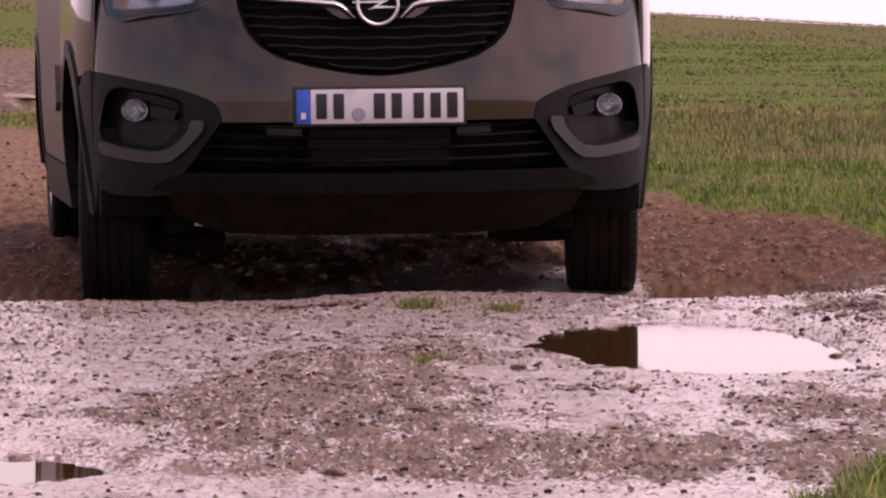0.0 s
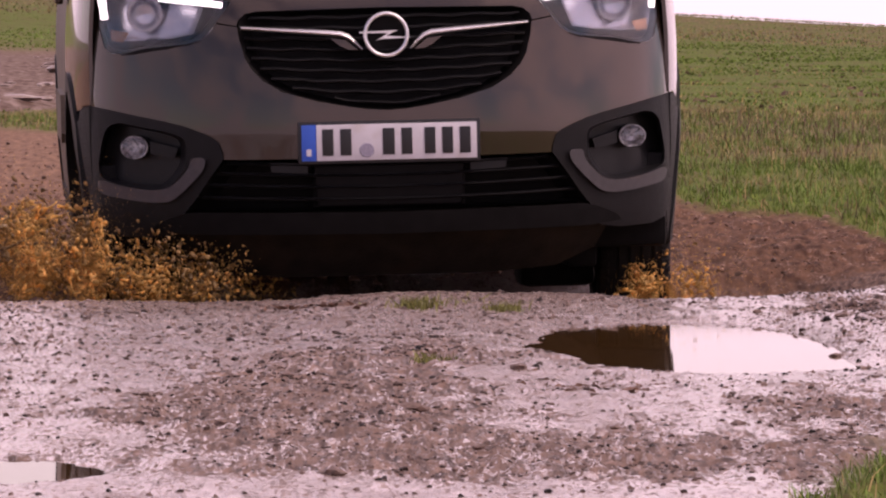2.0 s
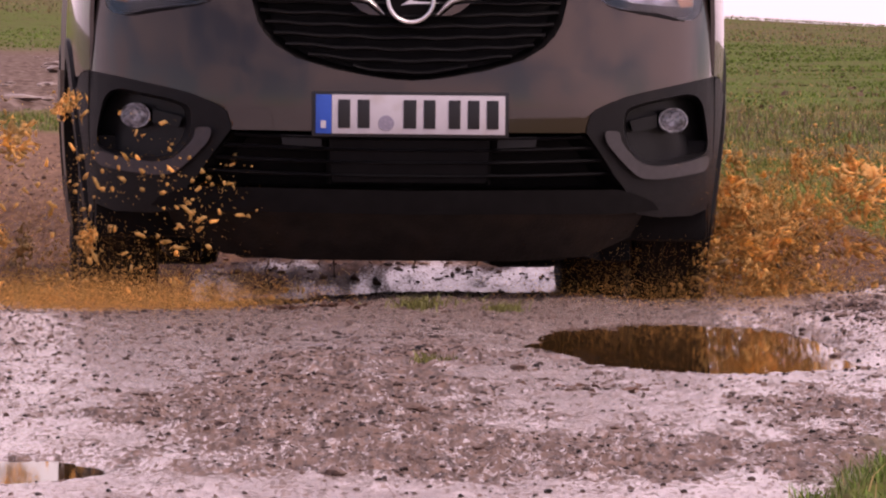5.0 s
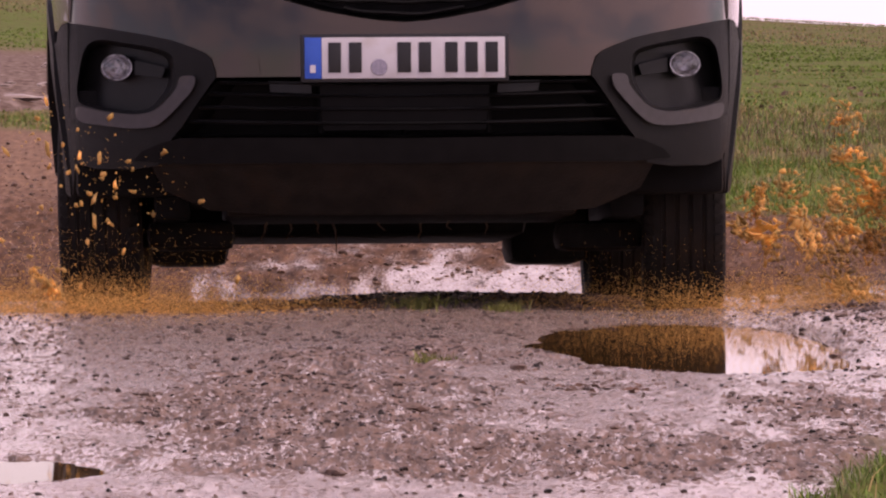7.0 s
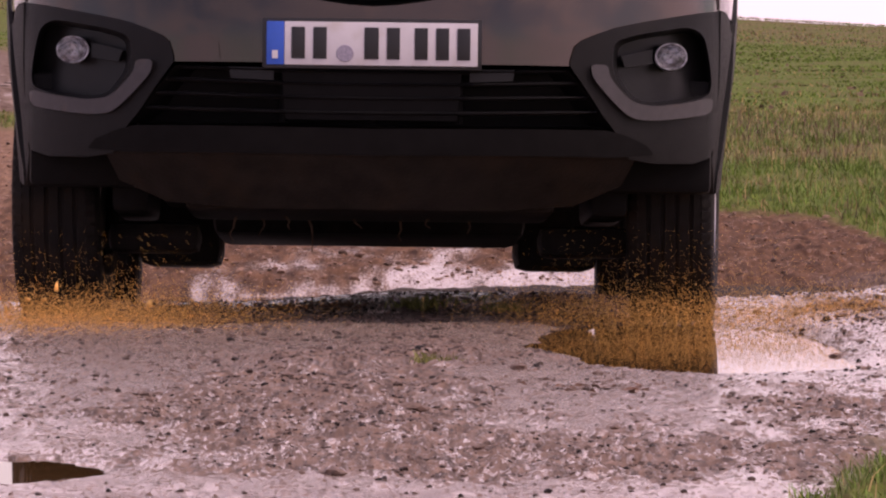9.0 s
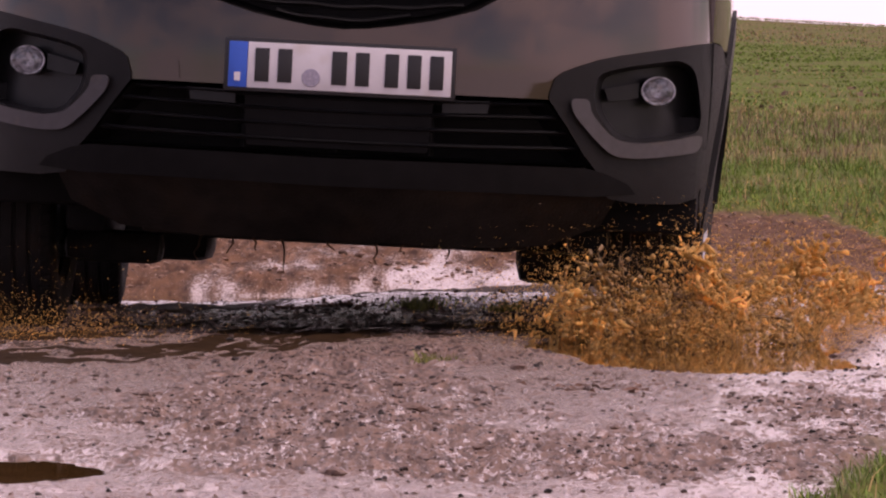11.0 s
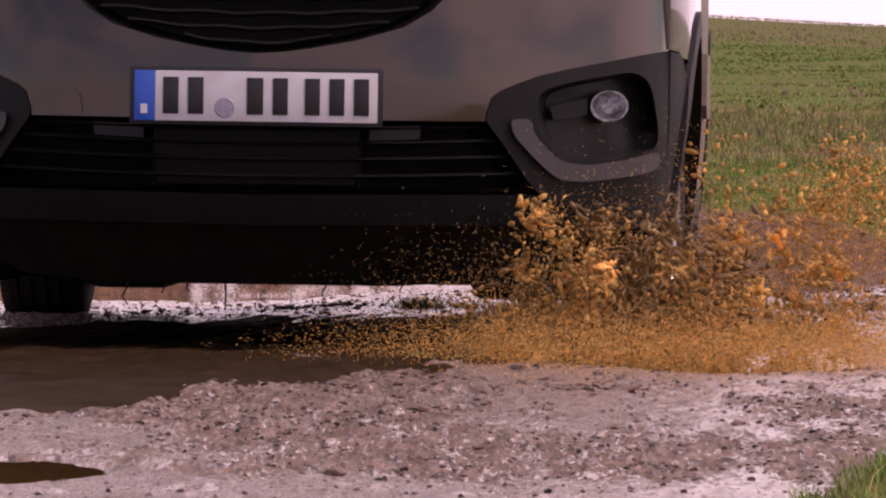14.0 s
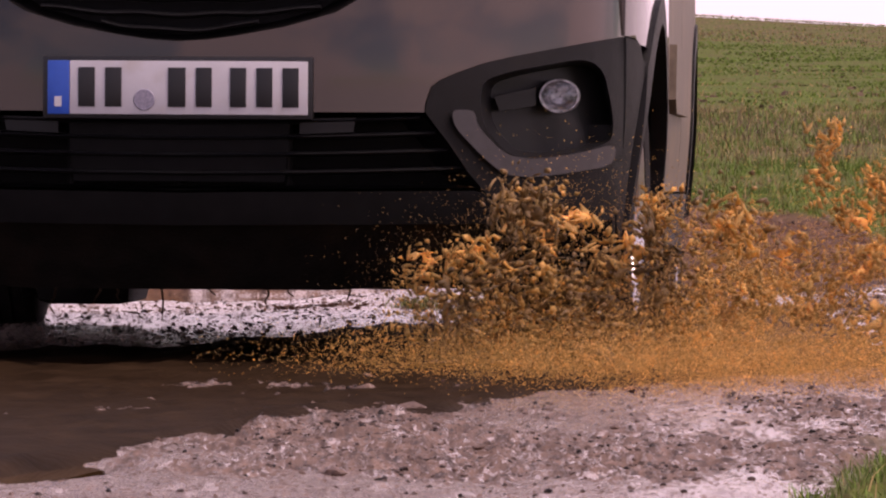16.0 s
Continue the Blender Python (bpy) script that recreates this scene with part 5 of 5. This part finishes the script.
def build_splashes():
    rnd = np.random.RandomState(23)
    fine = cloud_meshes("spray", rnd, 6, 320, 0.10, 0.0050, 0, MUDWATER, 0)
    drops = cloud_meshes("spray", rnd, 7, 170, 0.10, 0.0062, 0, MUDWATER)
    dark = cloud_meshes("spray", rnd, 7, 170, 0.11, 0.0062, 0, SHADEMUD)
    film = cloud_meshes("spray", rnd, 8, 90, 0.075, 0.0050, 1.0, MUDWATER)
    lace = cloud_meshes("spray", rnd, 6, 90, 0.080, 0.005, 0.9, SHADEMUD)
    mist = [mist_mesh(rnd, 1100, 0.22, 0.3, 0.17, 0.0013) for _ in range(5)]
    haze = [mist_mesh(rnd, 1700, 0.34, 0.5, 0.066, 0.0014) for _ in range(5)]
    # mist with the van's shade put into its colour
    shade_mist = [mist_mesh(rnd, 1000, 0.20, 0.3, 0.16, 0.0016, SHADEMUD) for _ in range(4)]
    sheets = cloud_meshes("spray", rnd, 5, 80, 0.115, 0.005, 1.2, MUDWATER)
    sparse = cloud_meshes("spray", rnd, 5, 45, 0.14, 0.0065, 0, MUDWATER)
    U = rnd.uniform

    # the wheel on the field's far side dips first
    one = tagged(new("mud_splash"), "orange-brown muddy water thrown up by the front wheel", "splash", "splashes at the wheels")
    for k in range(130):
        t0 = U(0.2, 2.4)
        x, y = axle_at(t0)
        u = rnd.rand()
        if u < 0.62:
            throw(one, (film, mist, dark, lace, fine, drops, shade_mist, film)[rnd.randint(8)], rnd, t0, (x - U(0.72, 1.12), y - U(0.35, 1.0), 0.0), (U(-0.16, 0.05), -U(0.50, 0.66), (0.26 + 0.18 * float(smooth01(0.4, 1.5, t0))) * U(0.2, 1) ** 0.7))
        elif u < 0.85:
            throw(one, (drops, dark, fine)[rnd.randint(3)], rnd, t0 * 0.6 + 0.9, (x - U(0.45, 0.95), y - U(0.95, 1.15), 0.0), (U(0.02, 0.26), -U(0.54, 0.66), 0.30 * U(0.1, 1)))
        else:
            throw(one, (fine, mist)[rnd.randint(2)], rnd, t0 + 1.0, (x - U(0.8, 1.3), y - U(0.3, 1.0), 0.0), (U(-0.2, 0.0), -U(0.3, 0.6), U(0.05, 0.25)))
    for k in range(190):
        t0 = U(2.6, 9.4)
        x, y = axle_at(t0)
        throw(one, (haze, haze, haze, haze, haze, mist)[rnd.randint(6)], rnd, t0, (x - U(0.45, 1.35), y - U(0.6, 1.1), 0.014), (U(-0.12, 0.14), -U(0.58, 0.80), U(0.010, 0.045)), 0.3)
    for k in range(18):
        t0 = U(2.4, 4.3)
        x, y = axle_at(t0)
        throw(one, sparse, rnd, t0, (x - U(0.5, 1.0), y - U(0.9, 1.05), 0.0), (U(-0.08, 0.08), -U(0.54, 0.64), U(0.12, 0.40)))
    # then the wheel on the verge side
    two = tagged(new("mud_splash"), "fan of orange muddy water leaping beside the tyre", "splash", "splashes at the wheels")
    for k in range(125):
        t0 = U(1.8, 4.4)
        x, y = axle_at(t0)
        throw(two, (film, sheets, drops, fine, film, mist, mist)[rnd.randint(7)], rnd, t0, (x + U(0.78, 0.98), y - U(-0.1, 0.5), 0.0), (U(0.06, 0.40), -U(0.25, 0.5), (0.16 + 0.22 * float(smooth01(1.8, 3.0, t0))) * U(0.15, 1) ** 0.7))
    for k in range(20):
        t0 = U(3.5, 5.2)
        x, y = axle_at(t0)
        throw(two, (dark, fine, drops)[rnd.randint(3)], rnd, t0, (x + U(0.8, 1.1), y - U(0.0, 0.6), 0.0), (U(0.05, 0.26), -U(0.3, 0.5), U(0.15, 0.42)))
    # the pothole in the rut
    three = tagged(new("mud_splash"), "dense brown and orange splash bursting from the pothole", "splash", "splashes at the wheels")
    for k in range(100):
        t0 = U(4.6, 10.8)
        x, y = axle_at(t0)
        throw(three, (mist, haze, haze, haze, haze)[rnd.randint(5)], rnd, t0, (x + U(0.50, 1.35), y - U(0.2, 0.9), 0.012), (U(-0.05, 0.25), -U(0.35, 0.65), U(0.02, 0.07)), 0.5)
    for k in range(560):
        t0 = U(9.9, 15.9)
        x, y = axle_at(t0)
        grow = min(1.0, 0.8 + (t0 - 9.9) * 0.09)
        u = rnd.rand() if t0 > 11.8 else 0.8 * rnd.rand()
        if u < 0.44:
            throw(three, (dark, lace, drops, mist, lace, film, shade_mist, film, fine)[rnd.randint(9)], rnd, t0, (x + U(0.50, 0.98), y - U(0.85, 1.05), WATER_B), (U(-0.15, 0.08), -U(0.54, 0.68), 0.33 * grow * U(0.1, 1) ** 0.8))
        elif u < 0.71:
            throw(three, (film, film, drops, fine, film, mist, mist, fine)[rnd.randint(8)], rnd, t0, (x + U(0.84, 1.15), y - U(0.1, 0.8), WATER_B), (U(-0.02, 0.34), -U(0.40, 0.6), 0.39 * grow * U(0.15, 1) ** 0.7))
        else:
            throw(three, (mist, haze, haze, haze)[rnd.randint(4)], rnd, t0, (x + U(0.55 - 0.25 * float(smooth01(11.5, 13.5, t0)), 1.35), y - U(0.95, 1.5), 0.015), (U(-0.15, 0.3), -U(0.62, 0.8) - 0.55 * rnd.rand() * float(smooth01(11.8, 13.5, t0)), U(0.02, 0.09)), 0.4)


build_splashes()


def lift_at(t, x, y):
    """How far the springs let a wheel up or down, so that it stands on the ground."""
    p = pose(*van_pose(t)) @ Vector((x, y, 0.33))
    return max(-0.11, min(0.07, float(land(p.x, p.y)) + 0.315 - p.z))


def steer_at(t):
    """The angle of the front wheels, from how the van's heading changes along its way."""
    a, b = van_pose(max(0, t - 1.2)), van_pose(min(16, t + 1.2))
    return max(-6.0, min(6.0, 2.785 * (b[5] - a[5]) / math.hypot(b[0] - a[0], b[1] - a[1])))


def motions():
    walk(VAN, [(r[0], pose(*r[1:])) for r in VAN_ROWS])
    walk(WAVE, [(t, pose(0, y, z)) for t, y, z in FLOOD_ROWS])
    for arm, x in ARMS:
        walk(arm, [(k / 2, pose(0, 0, lift_at(k / 2, x, 0.0))) for k in range(33)])
    for w, x, y in WHEELS:
        rows = []
        for k in range(33):
            t = k / 2
            v = van_pose(t)
            lift = lift_at(t, x, y)
            turn = -(v[1] - 25.293) / 0.322
            turned = 180 if x < 0 else 0
            spin = math.degrees(turn)
            q = pose(x, y, 0.33 + lift, 0, 0, steer_at(t) if y < 1 else 0) @ pose(0, 0, 0, spin) @ pose(0, 0, 0, 0, 0, turned)
            rows.append((t, q))
        walk(w, rows)

    for ob, t0, place, speed, spin, first, fall in SPRAY:
        p, v = Vector(place), Vector(speed)
        under = Vector((p.x, p.y, -0.45))
        at = lambda q, a: pose(q.x, q.y, q.z, *[float(f + s * a) for f, s in zip(first, spin)])
        flight = 2 * v.z / fall + 0.35
        rows = [(0, at(under, 0))]
        if t0 > 0.25:
            rows.append((t0 - 0.2, at(under, 0)))
        steps = max(3, math.ceil(flight / 0.45))
        for k in range(steps + 1):
            a = flight * k / steps
            if t0 + a > 16.4:
                break
            rows.append((t0 + a, at(p + v * a - Vector((0, 0, fall * a * a / 2)), a)))
        else:
            q = p + v * flight
            end = t0 + flight + 0.3
            if end < 16:
                down = Vector((q.x, q.y, -0.45))
                rows.append((end, at(down, flight)))
                rows.append((16, at(down, flight)))
        if rows[-1][0] < 16:
            rows.append((16, at(p + v * (16 - t0) - Vector((0, 0, fall * (16 - t0) ** 2 / 2)), 16 - t0)))
        walk(ob, rows)


motions()
